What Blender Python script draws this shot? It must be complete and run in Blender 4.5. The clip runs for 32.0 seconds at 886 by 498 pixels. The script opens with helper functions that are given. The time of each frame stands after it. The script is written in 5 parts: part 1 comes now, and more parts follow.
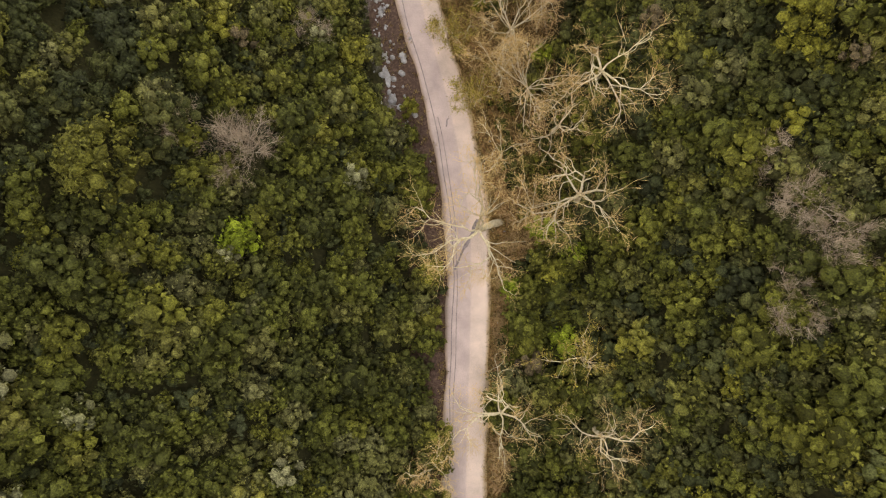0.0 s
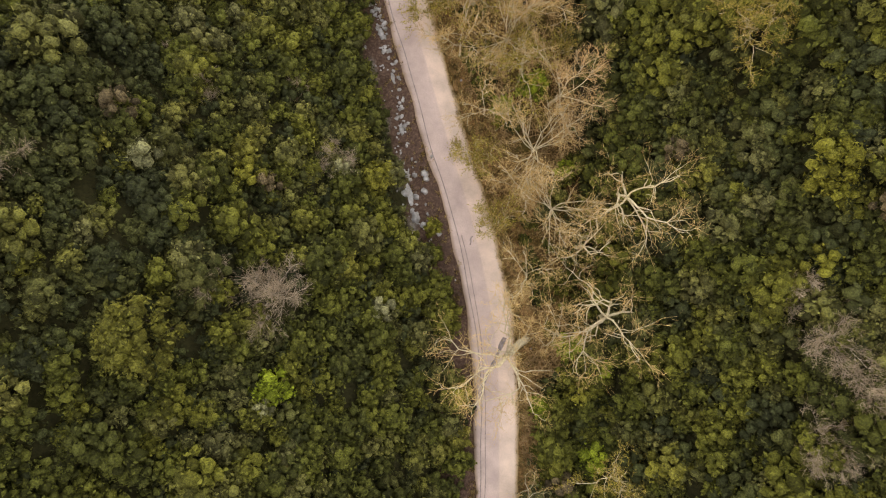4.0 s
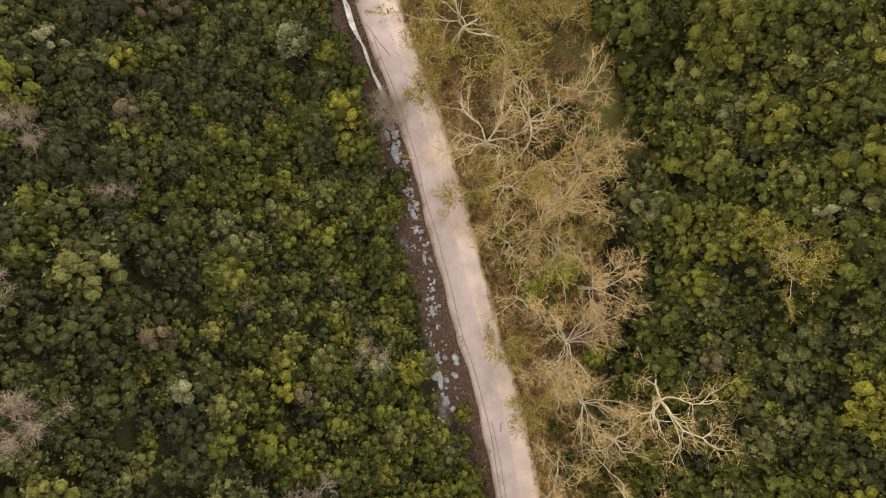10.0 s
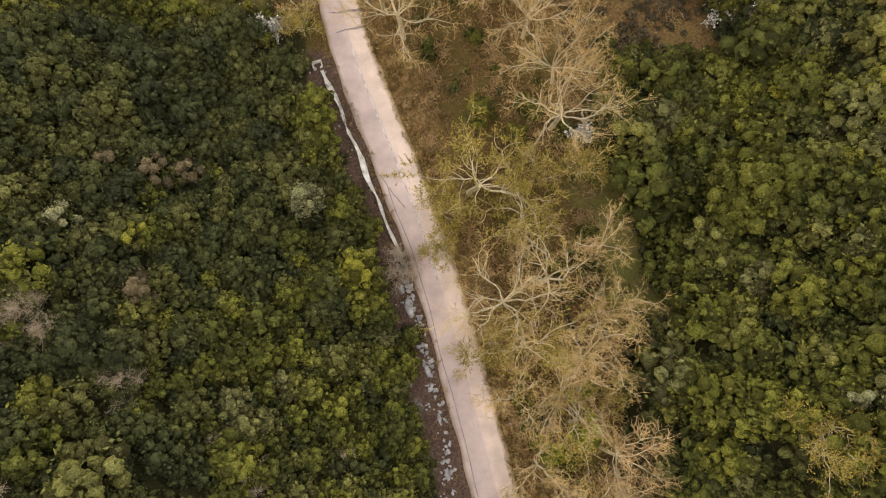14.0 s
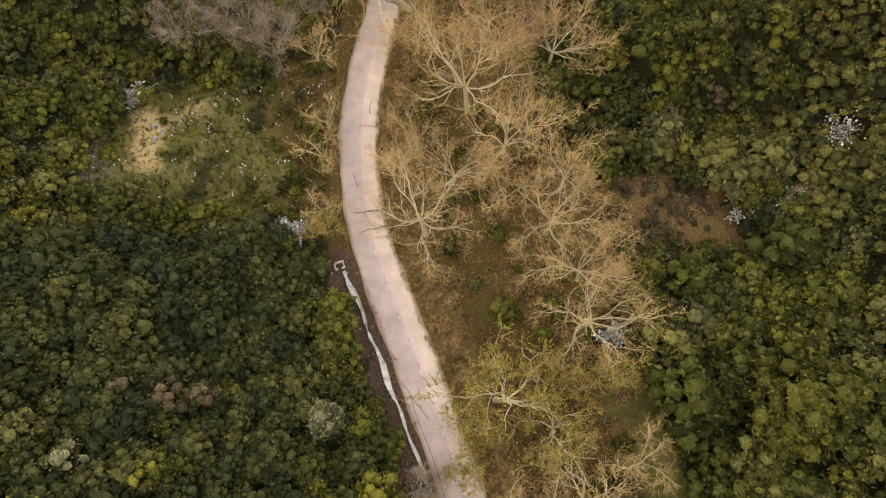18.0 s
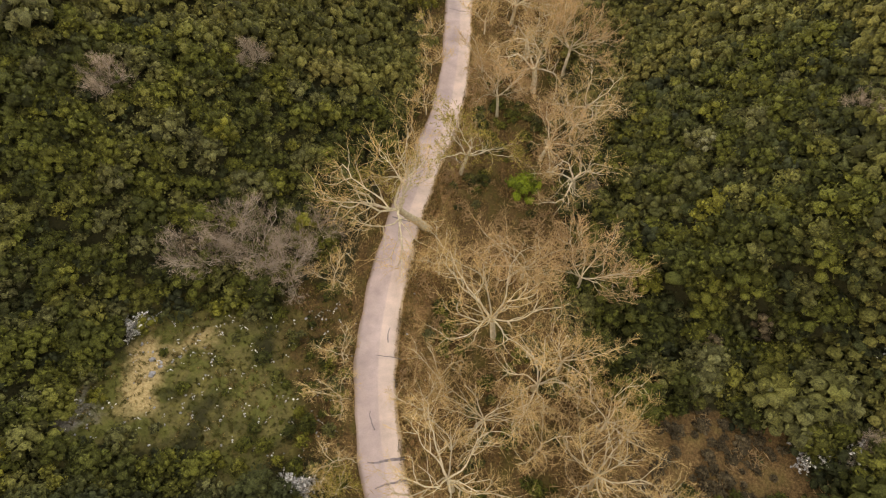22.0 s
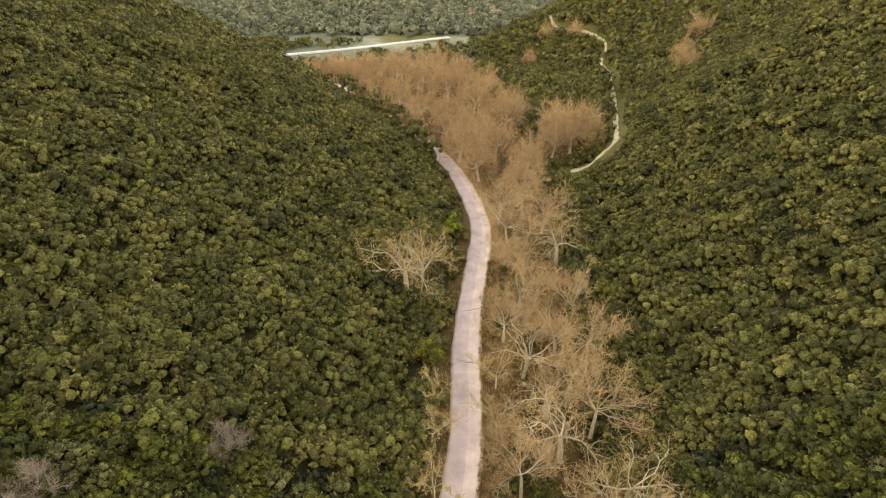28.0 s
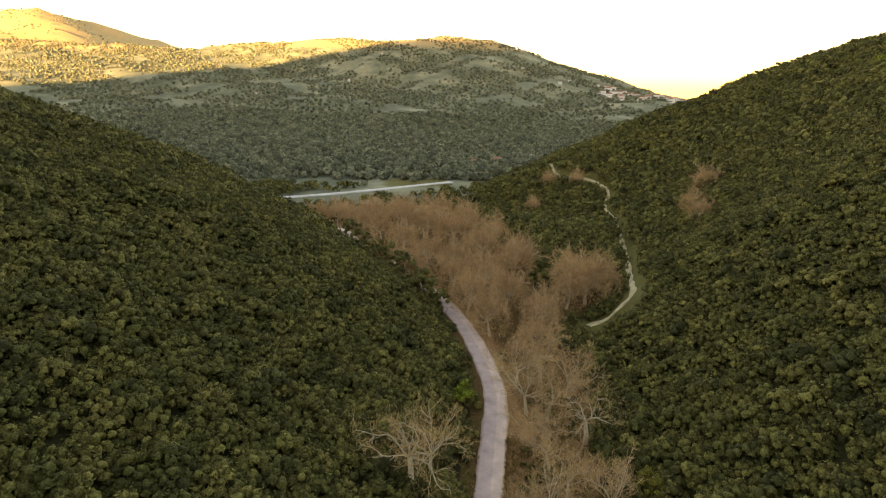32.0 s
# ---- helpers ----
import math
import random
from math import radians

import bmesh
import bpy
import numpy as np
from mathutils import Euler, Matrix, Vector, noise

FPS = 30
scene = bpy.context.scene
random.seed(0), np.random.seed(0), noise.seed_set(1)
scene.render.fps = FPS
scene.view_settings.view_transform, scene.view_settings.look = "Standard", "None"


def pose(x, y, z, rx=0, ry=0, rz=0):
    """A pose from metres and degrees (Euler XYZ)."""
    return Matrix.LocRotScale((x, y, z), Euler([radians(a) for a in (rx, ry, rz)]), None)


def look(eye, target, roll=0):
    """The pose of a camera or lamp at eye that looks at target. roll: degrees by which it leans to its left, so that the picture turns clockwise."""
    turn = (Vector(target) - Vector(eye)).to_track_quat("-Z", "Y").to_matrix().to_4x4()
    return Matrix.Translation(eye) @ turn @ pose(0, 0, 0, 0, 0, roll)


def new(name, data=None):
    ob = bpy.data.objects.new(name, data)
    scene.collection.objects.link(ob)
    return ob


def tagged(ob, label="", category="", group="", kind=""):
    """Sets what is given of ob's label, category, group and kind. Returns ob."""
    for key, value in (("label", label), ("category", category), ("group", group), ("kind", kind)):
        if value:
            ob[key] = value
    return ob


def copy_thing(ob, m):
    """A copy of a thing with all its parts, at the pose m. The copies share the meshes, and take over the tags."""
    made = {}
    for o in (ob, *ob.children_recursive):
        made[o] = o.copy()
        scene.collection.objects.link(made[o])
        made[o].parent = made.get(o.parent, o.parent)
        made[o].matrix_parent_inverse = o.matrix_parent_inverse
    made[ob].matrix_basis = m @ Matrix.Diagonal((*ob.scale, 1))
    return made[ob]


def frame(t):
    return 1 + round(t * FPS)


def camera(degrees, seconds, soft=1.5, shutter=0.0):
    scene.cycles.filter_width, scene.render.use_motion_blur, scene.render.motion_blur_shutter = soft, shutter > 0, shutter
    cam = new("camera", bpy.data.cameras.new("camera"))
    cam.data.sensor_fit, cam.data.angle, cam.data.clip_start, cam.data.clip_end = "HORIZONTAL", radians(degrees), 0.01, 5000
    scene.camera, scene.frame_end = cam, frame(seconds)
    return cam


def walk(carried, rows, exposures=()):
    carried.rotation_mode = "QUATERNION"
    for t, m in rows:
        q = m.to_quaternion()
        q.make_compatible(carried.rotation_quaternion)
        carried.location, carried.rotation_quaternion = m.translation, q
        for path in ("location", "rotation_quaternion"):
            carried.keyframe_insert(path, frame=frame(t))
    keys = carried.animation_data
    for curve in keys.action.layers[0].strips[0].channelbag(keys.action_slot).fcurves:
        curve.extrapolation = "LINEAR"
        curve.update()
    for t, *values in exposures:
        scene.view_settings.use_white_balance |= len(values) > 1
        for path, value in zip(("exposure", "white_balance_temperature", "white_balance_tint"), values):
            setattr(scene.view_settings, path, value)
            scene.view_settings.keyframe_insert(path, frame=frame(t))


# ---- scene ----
cam = camera(76.28, 32.0, soft=1.15)
PATH = [
    (0, pose(-0.00, 0.00, 64.55, 3.03, 0.61, -0.02)),
    (1, pose(-0.91, 3.83, 65.05, 2.73, 0.32, -0.49)),
    (2, pose(-1.69, 7.55, 65.43, 2.49, 0.29, -0.97)),
    (3, pose(-2.25, 11.03, 65.53, 2.42, 0.46, -1.26)),
    (4, pose(-2.73, 14.36, 65.49, 2.45, 0.71, -1.36)),
    (5, pose(-3.24, 17.63, 65.47, 2.53, 0.91, -1.26)),
    (6, pose(-3.90, 20.92, 65.62, 2.70, 0.91, -0.97)),
    (7, pose(-4.91, 24.23, 66.00, 2.93, 0.71, -0.57)),
    (8, pose(-6.05, 27.51, 66.23, 3.10, 0.18, -0.56)),
    (9, pose(-7.16, 30.93, 66.30, 3.46, -0.57, -0.54)),
    (10, pose(-8.11, 34.39, 66.27, 3.76, -1.18, -0.53)),
    (11, pose(-8.74, 37.85, 66.09, 4.13, -1.42, -0.71)),
    (12, pose(-9.07, 41.25, 65.96, 4.96, -1.41, -0.83)),
    (13, pose(-9.28, 44.43, 65.92, 6.32, -1.20, -0.69)),
    (14, pose(-9.51, 47.65, 65.84, 8.11, -0.96, -0.54)),
    (15, pose(-9.83, 50.91, 65.74, 10.19, -0.72, -0.56)),
    (16, pose(-10.23, 54.18, 65.71, 12.57, -0.50, -0.65)),
    (17, pose(-10.72, 57.46, 65.86, 15.15, -0.31, -0.74)),
    (18, pose(-11.31, 60.72, 66.26, 17.82, -0.12, -0.74)),
    (19, pose(-11.98, 64.03, 66.66, 20.83, 0.03, -0.74)),
    (20, pose(-12.67, 67.52, 66.22, 24.10, -0.00, -0.76)),
    (21, pose(-13.56, 70.89, 65.64, 27.77, -0.08, -0.86)),
    (22, pose(-14.46, 73.90, 65.38, 31.88, -0.24, -1.21)),
    (23, pose(-15.33, 76.91, 65.21, 36.45, -0.51, -1.51)),
    (24, pose(-16.14, 79.73, 65.12, 41.33, -0.75, -1.77)),
    (25, pose(-16.68, 82.56, 65.19, 46.42, -0.82, -1.65)),
    (26, pose(-16.84, 85.52, 65.07, 51.37, -0.68, -1.88)),
    (27, pose(-16.81, 88.63, 64.83, 56.10, -0.45, -2.24)),
    (28, pose(-16.77, 91.94, 64.52, 60.49, -0.28, -2.49)),
    (29, pose(-16.90, 95.48, 64.23, 64.45, -0.27, -2.40)),
    (30, pose(-17.28, 99.12, 64.09, 67.97, -0.48, -2.45)),
    (31, pose(-17.93, 102.98, 64.14, 71.12, -0.70, -2.54)),
    (32, pose(-18.56, 106.87, 64.23, 74.04, -0.87, -2.38)),
]
walk(cam, PATH, [(0, 3.56, 12000, 35), (6, 3.55, 12100, 35), (12, 3.58, 12100, 35), (16, 3.53, 12100, 36), (20, 3.46, 12300, 36), (26, 3.52, 12200, 35), (28.5, 3.58, 11200, 32), (30, 3.46, 10500, 31), (31, 3.08, 10200, 30), (32, 2.55, 9800, 28)])

# ---- light: low sun behind a ridge, the valley itself lies in open shade ----
SUN_DIR = Vector((-0.352, -0.936, math.tan(radians(6.0)))).normalized()
world = bpy.data.worlds.new("sky_world")
scene.world = world
world.use_nodes = True
wn = world.node_tree.nodes
wn.clear()
sky = wn.new("ShaderNodeTexSky")
sky.sky_type = "NISHITA"
sky.sun_disc = False
sky.sun_elevation = radians(6.0)
sky.sun_rotation = radians(200.6)
sky.air_density, sky.dust_density, sky.ozone_density = 1.0, 0.4, 1.2
bg = wn.new("ShaderNodeBackground")
bg.inputs["Strength"].default_value = 0.15
wo = wn.new("ShaderNodeOutputWorld")
world.node_tree.links.new(sky.outputs[0], bg.inputs[0])
world.node_tree.links.new(bg.outputs[0], wo.inputs[0])
sun_data = bpy.data.lights.new("sun", "SUN")
sun_data.energy, sun_data.angle, sun_data.color = 5.0, radians(0.5), (1.0, 0.78, 0.42)
sun = new("sun", sun_data)
sun.matrix_world = look(SUN_DIR * 100, (0, 0, 0))


# ---- materials ----
def material(name, rough=0.8, spec=0.3):
    m = bpy.data.materials.new(name)
    m.use_nodes = True
    nt = m.node_tree
    b = nt.nodes["Principled BSDF"]
    b.inputs["Roughness"].default_value = rough
    b.inputs["Specular IOR Level"].default_value = spec
    return m, nt, b


def ramp(nt, fac, stops):
    r = nt.nodes.new("ShaderNodeValToRGB")
    e = r.color_ramp.elements
    while len(e) < len(stops):
        e.new(0.5)
    for k, (pos, col) in enumerate(stops):
        e[k].position, e[k].color = pos, (*col, 1)
    nt.links.new(fac, r.inputs[0])
    return r.outputs[0]


def mix(nt, fac, a, b, mode="MIX"):
    n = nt.nodes.new("ShaderNodeMix")
    n.data_type, n.blend_type = "RGBA", mode
    for sock, v in ((n.inputs[0], fac), (n.inputs[6], a), (n.inputs[7], b)):
        if isinstance(v, (int, float)):
            sock.default_value = v
        elif isinstance(v, tuple):
            sock.default_value = (*v, 1)
        else:
            nt.links.new(v, sock)
    return n.outputs[2]


def math_node(nt, op, a, b=0.0, clamp=False):
    n = nt.nodes.new("ShaderNodeMath")
    n.operation, n.use_clamp = op, clamp
    for sock, v in zip(n.inputs, (a, b)):
        if isinstance(v, (int, float)):
            sock.default_value = v
        else:
            nt.links.new(v, sock)
    return n.outputs[0]


def place_of(nt):
    return nt.nodes.new("ShaderNodeNewGeometry").outputs["Position"]


def noise_node(nt, scale, detail=4.0, vec=None, rough=0.6):
    n = nt.nodes.new("ShaderNodeTexNoise")
    n.inputs["Scale"].default_value, n.inputs["Detail"].default_value = scale, detail
    n.inputs["Roughness"].default_value = rough
    nt.links.new(vec or place_of(nt), n.inputs["Vector"])
    return n.outputs["Fac"]


def attr(nt, name):
    n = nt.nodes.new("ShaderNodeAttribute")
    n.attribute_name = name
    return n.outputs["Fac"]


def bump(nt, b, height, strength, dist):
    n = nt.nodes.new("ShaderNodeBump")
    n.inputs["Strength"].default_value, n.inputs["Distance"].default_value = strength, dist
    nt.links.new(height, n.inputs["Height"])
    nt.links.new(n.outputs[0], b.inputs["Normal"])


def leaf_material(name, stops, spread=0.9, grain=6.0, depth=0.8):
    """Foliage: a tint for each plant, a lighter or darker tone for each leaf cluster, dark noise painted as shade
    between clusters.
    """
    m, nt, b = material(name, 0.7, 0.12)
    own = math_node(nt, "ADD", attr(nt, "tint"), nt.nodes.new("ShaderNodeObjectInfo").outputs["Random"])
    own = math_node(nt, "FRACT", own)
    wide = noise_node(nt, 0.045, 3)
    f = math_node(nt, "ADD", math_node(nt, "MULTIPLY", own, 0.62), math_node(nt, "MULTIPLY", wide, 0.42))
    c = ramp(nt, f, stops)
    island = nt.nodes.new("ShaderNodeNewGeometry").outputs["Random Per Island"]
    # Noise paints dark gaps and bright spots into the leaf colour, like shade.
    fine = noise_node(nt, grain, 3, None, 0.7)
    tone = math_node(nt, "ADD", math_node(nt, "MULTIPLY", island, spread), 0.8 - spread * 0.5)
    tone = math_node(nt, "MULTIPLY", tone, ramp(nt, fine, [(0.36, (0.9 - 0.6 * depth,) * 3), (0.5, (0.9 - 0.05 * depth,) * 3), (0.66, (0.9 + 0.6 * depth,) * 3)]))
    hsv = nt.nodes.new("ShaderNodeHueSaturation")
    nt.links.new(c, hsv.inputs["Color"])
    nt.links.new(tone, hsv.inputs["Value"])
    nt.links.new(hsv.outputs[0], b.inputs["Base Color"])
    bump(nt, b, fine, 0.9, 0.9 / grain)
    b.inputs["Subsurface Weight"].default_value = 0.0
    return m


def bark_material(name, light, dark, scale=3.0):
    m, nt, b = material(name, 0.85, 0.2)
    n = noise_node(nt, scale, 5)
    c = ramp(nt, n, [(0.32, dark), (0.62, light)])
    own = nt.nodes.new("ShaderNodeObjectInfo").outputs["Random"]
    c = mix(nt, 1.0, c, ramp(nt, own, [(0.0, (0.74, 0.72, 0.70)), (0.5, (0.95, 0.95, 0.95)), (1.0, (1.12, 1.12, 1.12))]), "MULTIPLY")
    nt.links.new(c, b.inputs["Base Color"])
    bump(nt, b, noise_node(nt, scale * 5, 4), 0.4, 0.03)
    return m


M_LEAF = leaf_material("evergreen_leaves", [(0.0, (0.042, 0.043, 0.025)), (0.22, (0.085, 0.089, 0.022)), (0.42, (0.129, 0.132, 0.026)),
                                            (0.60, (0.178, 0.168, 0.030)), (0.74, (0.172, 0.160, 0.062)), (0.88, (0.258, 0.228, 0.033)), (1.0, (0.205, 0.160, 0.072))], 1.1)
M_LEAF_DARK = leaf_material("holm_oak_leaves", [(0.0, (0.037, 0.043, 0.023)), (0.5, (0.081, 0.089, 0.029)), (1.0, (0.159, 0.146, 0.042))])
M_LEAF_FAR = leaf_material("hillside_leaves", [(0.0, (0.062, 0.060, 0.027)), (0.25, (0.114, 0.110, 0.030)), (0.5, (0.163, 0.150, 0.039)),
                                               (0.72, (0.212, 0.186, 0.048)), (0.9, (0.258, 0.208, 0.060)), (1.0, (0.262, 0.177, 0.092))], 0.9, 4.0)
# Paler and bluer than nearer foliage: aerial haze mixed into the leaf colour.
M_LEAF_DISTANT = leaf_material("distant_leaves_hazed", [(0.0, (0.100, 0.115, 0.066)), (0.5, (0.185, 0.192, 0.106)), (1.0, (0.290, 0.265, 0.150))], 0.8, 0.6)
M_LEAF_BRIGHT = leaf_material("fresh_green_leaves", [(0.0, (0.22, 0.29, 0.028)), (1.0, (0.33, 0.37, 0.045))])
M_LEAF_YELLOW = leaf_material("yellow_green_leaves", [(0.0, (0.21, 0.195, 0.030)), (1.0, (0.30, 0.265, 0.045))])
M_LEAF_PALE = leaf_material("pale_sage_leaves", [(0.0, (0.22, 0.215, 0.095)), (1.0, (0.31, 0.285, 0.145))])
M_LEAF_BIG = leaf_material("broad_crown_leaves", [(0.0, (0.132, 0.132, 0.026)), (0.5, (0.168, 0.158, 0.031)), (1.0, (0.215, 0.188, 0.040))])
M_LEAF_DRY = leaf_material("withered_leaves", [(0.0, (0.14, 0.098, 0.050)), (1.0, (0.21, 0.148, 0.078))])
M_BUD = leaf_material("opening_buds", [(0.0, (0.42, 0.315, 0.060)), (1.0, (0.56, 0.43, 0.095))])
M_BLOSSOM = leaf_material("white_blossom", [(0.0, (0.78, 0.71, 0.60)), (1.0, (0.86, 0.81, 0.72))])
M_BARK = bark_material("plane_bark", (0.80, 0.66, 0.44), (0.50, 0.39, 0.24))
M_BARK_DARK = bark_material("dark_bark", (0.13, 0.10, 0.075), (0.06, 0.048, 0.038))
M_BARK_GREY = bark_material("grey_dead_wood", (0.54, 0.43, 0.33), (0.32, 0.25, 0.185))
M_TWIG = bark_material("plane_twigs", (0.82, 0.53, 0.235), (0.52, 0.315, 0.13), 0.6)
M_TWIG_BROWN = bark_material("brown_twigs", (0.75, 0.465, 0.225), (0.47, 0.285, 0.138), 0.6)
M_TWIG_GREY = bark_material("grey_twigs", (0.52, 0.385, 0.27), (0.33, 0.235, 0.165), 0.8)
M_DRY = leaf_material("dry_grass", [(0.0, (0.24, 0.14, 0.055)), (0.5, (0.42, 0.26, 0.095)), (1.0, (0.56, 0.39, 0.15))])
M_GRASS = leaf_material("meadow_grass", [(0.0, (0.07, 0.072, 0.015)), (0.5, (0.13, 0.12, 0.024)), (1.0, (0.34, 0.26, 0.08))])

# asphalt: aged and pale, darker down one lane, dusty at the edges
M_ROAD, nt, b = material("aged_asphalt", 0.8, 0.3)
across = attr(nt, "across")
lane = ramp(nt, across, [(0.0, (0.440, 0.278, 0.186)), (0.07, (0.551, 0.399, 0.335)), (0.42, (0.588, 0.426, 0.365)), (0.53, (0.612, 0.444, 0.375)),
                         (0.57, (0.720, 0.522, 0.416)), (0.90, (0.756, 0.550, 0.426)), (1.0, (0.638, 0.402, 0.195))])
blot = ramp(nt, noise_node(nt, 0.35, 5), [(0.3, (0.74, 0.74, 0.74)), (0.7, (1.12, 1.12, 1.12))])
grain = ramp(nt, noise_node(nt, 9.0, 6, None, 0.75), [(0.3, (0.82, 0.82, 0.82)), (0.7, (1.1, 1.1, 1.1))])
nt.links.new(mix(nt, 1.0, mix(nt, 1.0, lane, blot, "MULTIPLY"), grain, "MULTIPLY"), b.inputs["Base Color"])
bump(nt, b, noise_node(nt, 40.0, 3), 0.3, 0.01)

M_TAR_STREAK, nt, b = material("crack_tar_and_streaks", 0.6, 0.4)
nt.links.new(ramp(nt, noise_node(nt, 3.0), [(0.3, (0.13, 0.10, 0.088)), (0.7, (0.34, 0.26, 0.235))]), b.inputs["Base Color"])
M_LINE, nt, b = material("worn_road_paint", 0.7, 0.3)
nt.links.new(ramp(nt, noise_node(nt, 1.6, 6), [(0.42, (0.36, 0.30, 0.27)), (0.6, (0.62, 0.58, 0.54))]), b.inputs["Base Color"])
M_CONCRETE, nt, b = material("pale_concrete", 0.85, 0.25)
nt.links.new(ramp(nt, noise_node(nt, 0.9, 7, None, 0.7), [(0.36, (0.20, 0.17, 0.14)), (0.46, (0.52, 0.47, 0.40)), (0.62, (0.76, 0.71, 0.62))]), b.inputs["Base Color"])
bump(nt, b, noise_node(nt, 6.0, 5), 0.5, 0.04)
M_ROCK, nt, b = material("limestone", 0.9, 0.2)
nt.links.new(ramp(nt, noise_node(nt, 1.3, 7, None, 0.7), [(0.3, (0.20, 0.18, 0.16)), (0.55, (0.42, 0.39, 0.36)), (0.75, (0.66, 0.62, 0.58))]), b.inputs["Base Color"])
bump(nt, b, noise_node(nt, 4.0, 6), 0.6, 0.08)
M_SOIL, nt, b = material("pale_track_soil", 0.95, 0.1)
nt.links.new(ramp(nt, noise_node(nt, 0.7, 6), [(0.3, (0.38, 0.29, 0.15)), (0.55, (0.66, 0.54, 0.32)), (0.8, (0.78, 0.67, 0.43))]), b.inputs["Base Color"])
bump(nt, b, noise_node(nt, 3.0, 5), 0.5, 0.06)
M_WATER, nt, b = material("stream_water", 0.12, 0.5)
nt.links.new(ramp(nt, noise_node(nt, 0.8), [(0.3, (0.012, 0.014, 0.014)), (0.7, (0.035, 0.036, 0.032))]), b.inputs["Base Color"])
bump(nt, b, noise_node(nt, 5.0, 3), 0.2, 0.02)
M_GRAVEL, nt, b = material("pale_valley_road", 0.9, 0.2)
nt.links.new(ramp(nt, noise_node(nt, 0.15, 5), [(0.3, (0.50, 0.46, 0.40)), (0.7, (0.74, 0.70, 0.64))]), b.inputs["Base Color"])
M_WALL, nt, b = material("white_render", 0.85, 0.2)
nt.links.new(ramp(nt, noise_node(nt, 0.4, 4), [(0.3, (0.64, 0.60, 0.54)), (0.7, (0.80, 0.78, 0.73))]), b.inputs["Base Color"])
M_TILE, nt, b = material("clay_roof", 0.85, 0.2)
nt.links.new(ramp(nt, noise_node(nt, 1.2, 4), [(0.3, (0.26, 0.12, 0.07)), (0.7, (0.42, 0.22, 0.13))]), b.inputs["Base Color"])
M_PANE, nt, b = material("dark_window", 0.2, 0.5)
nt.links.new(ramp(nt, noise_node(nt, 2.0), [(0.3, (0.03, 0.03, 0.035)), (0.7, (0.06, 0.06, 0.065))]), b.inputs["Base Color"])

# ground: dark litter under the scrub, rusty leaf fall under the planes, meadow in the clearings, fields far off with
# haze in their colour
M_GROUND, nt, b = material("ground_cover", 0.95, 0.1)
n_mid, n_fine, n_big = noise_node(nt, 0.35, 6), noise_node(nt, 3.5, 6, None, 0.75), noise_node(nt, 0.06, 4)
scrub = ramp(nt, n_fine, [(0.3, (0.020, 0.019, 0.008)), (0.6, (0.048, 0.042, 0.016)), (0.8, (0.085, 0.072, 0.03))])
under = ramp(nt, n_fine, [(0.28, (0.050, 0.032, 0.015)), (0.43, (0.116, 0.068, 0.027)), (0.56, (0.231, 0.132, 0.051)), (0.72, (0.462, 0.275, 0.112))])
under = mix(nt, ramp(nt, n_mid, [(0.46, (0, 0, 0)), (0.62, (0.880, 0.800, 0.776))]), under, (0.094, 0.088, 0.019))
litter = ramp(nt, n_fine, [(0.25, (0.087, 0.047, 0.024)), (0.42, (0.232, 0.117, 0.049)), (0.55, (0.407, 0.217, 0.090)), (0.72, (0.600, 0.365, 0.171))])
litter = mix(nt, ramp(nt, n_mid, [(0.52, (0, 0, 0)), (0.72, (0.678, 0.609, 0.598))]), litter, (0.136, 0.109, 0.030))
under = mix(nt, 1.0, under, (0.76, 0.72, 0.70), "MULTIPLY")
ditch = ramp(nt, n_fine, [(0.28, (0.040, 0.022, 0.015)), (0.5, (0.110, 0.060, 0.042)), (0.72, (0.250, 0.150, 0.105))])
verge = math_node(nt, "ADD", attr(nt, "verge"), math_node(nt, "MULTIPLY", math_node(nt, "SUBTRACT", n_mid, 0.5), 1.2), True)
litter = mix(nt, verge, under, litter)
meadow = ramp(nt, n_mid, [(0.30, (0.060, 0.066, 0.014)), (0.44, (0.12, 0.118, 0.022)), (0.54, (0.15, 0.10, 0.04)), (0.64, (0.24, 0.18, 0.05)), (0.76, (0.48, 0.34, 0.12))])
meadow = mix(nt, 0.5, meadow, ramp(nt, n_fine, [(0.3, (0.045, 0.05, 0.014)), (0.7, (0.25, 0.22, 0.07))]))
stone = ramp(nt, n_fine, [(0.3, (0.09, 0.075, 0.06)), (0.5, (0.20, 0.175, 0.145)), (0.7, (0.42, 0.38, 0.32))])
# Far ground lightened and greyed in its colour to stand for haze.
farland_hazed = ramp(nt, noise_node(nt, 0.012, 7, None, 0.7), [(0.34, (0.11, 0.118, 0.072)), (0.47, (0.17, 0.175, 0.105)), (0.58, (0.25, 0.24, 0.145)), (0.72, (0.40, 0.36, 0.22))])
c = mix(nt, attr(nt, "far"), scrub, farland_hazed)


def edge(name, lo=0.35, hi=0.65):
    a = math_node(nt, "ADD", attr(nt, name), math_node(nt, "MULTIPLY", math_node(nt, "SUBTRACT", n_mid, 0.5), 0.9))
    return ramp(nt, a, [(lo, (0, 0, 0)), (hi, (1, 1, 1))])


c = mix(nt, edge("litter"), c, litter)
c = mix(nt, edge("meadow"), c, meadow)
c = mix(nt, edge("ditch"), c, ditch)
c = mix(nt, edge("stone"), c, stone)
# Dry straw ground; its yellow also paints sunlight onto the far hills.
straw = ramp(nt, n_fine, [(0.3, (0.26, 0.155, 0.06)), (0.5, (0.52, 0.345, 0.15)), (0.7, (0.68, 0.50, 0.25))])
c = mix(nt, edge("straw"), c, straw)
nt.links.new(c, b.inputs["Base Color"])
bump(nt, b, n_fine, 0.7, 0.15)


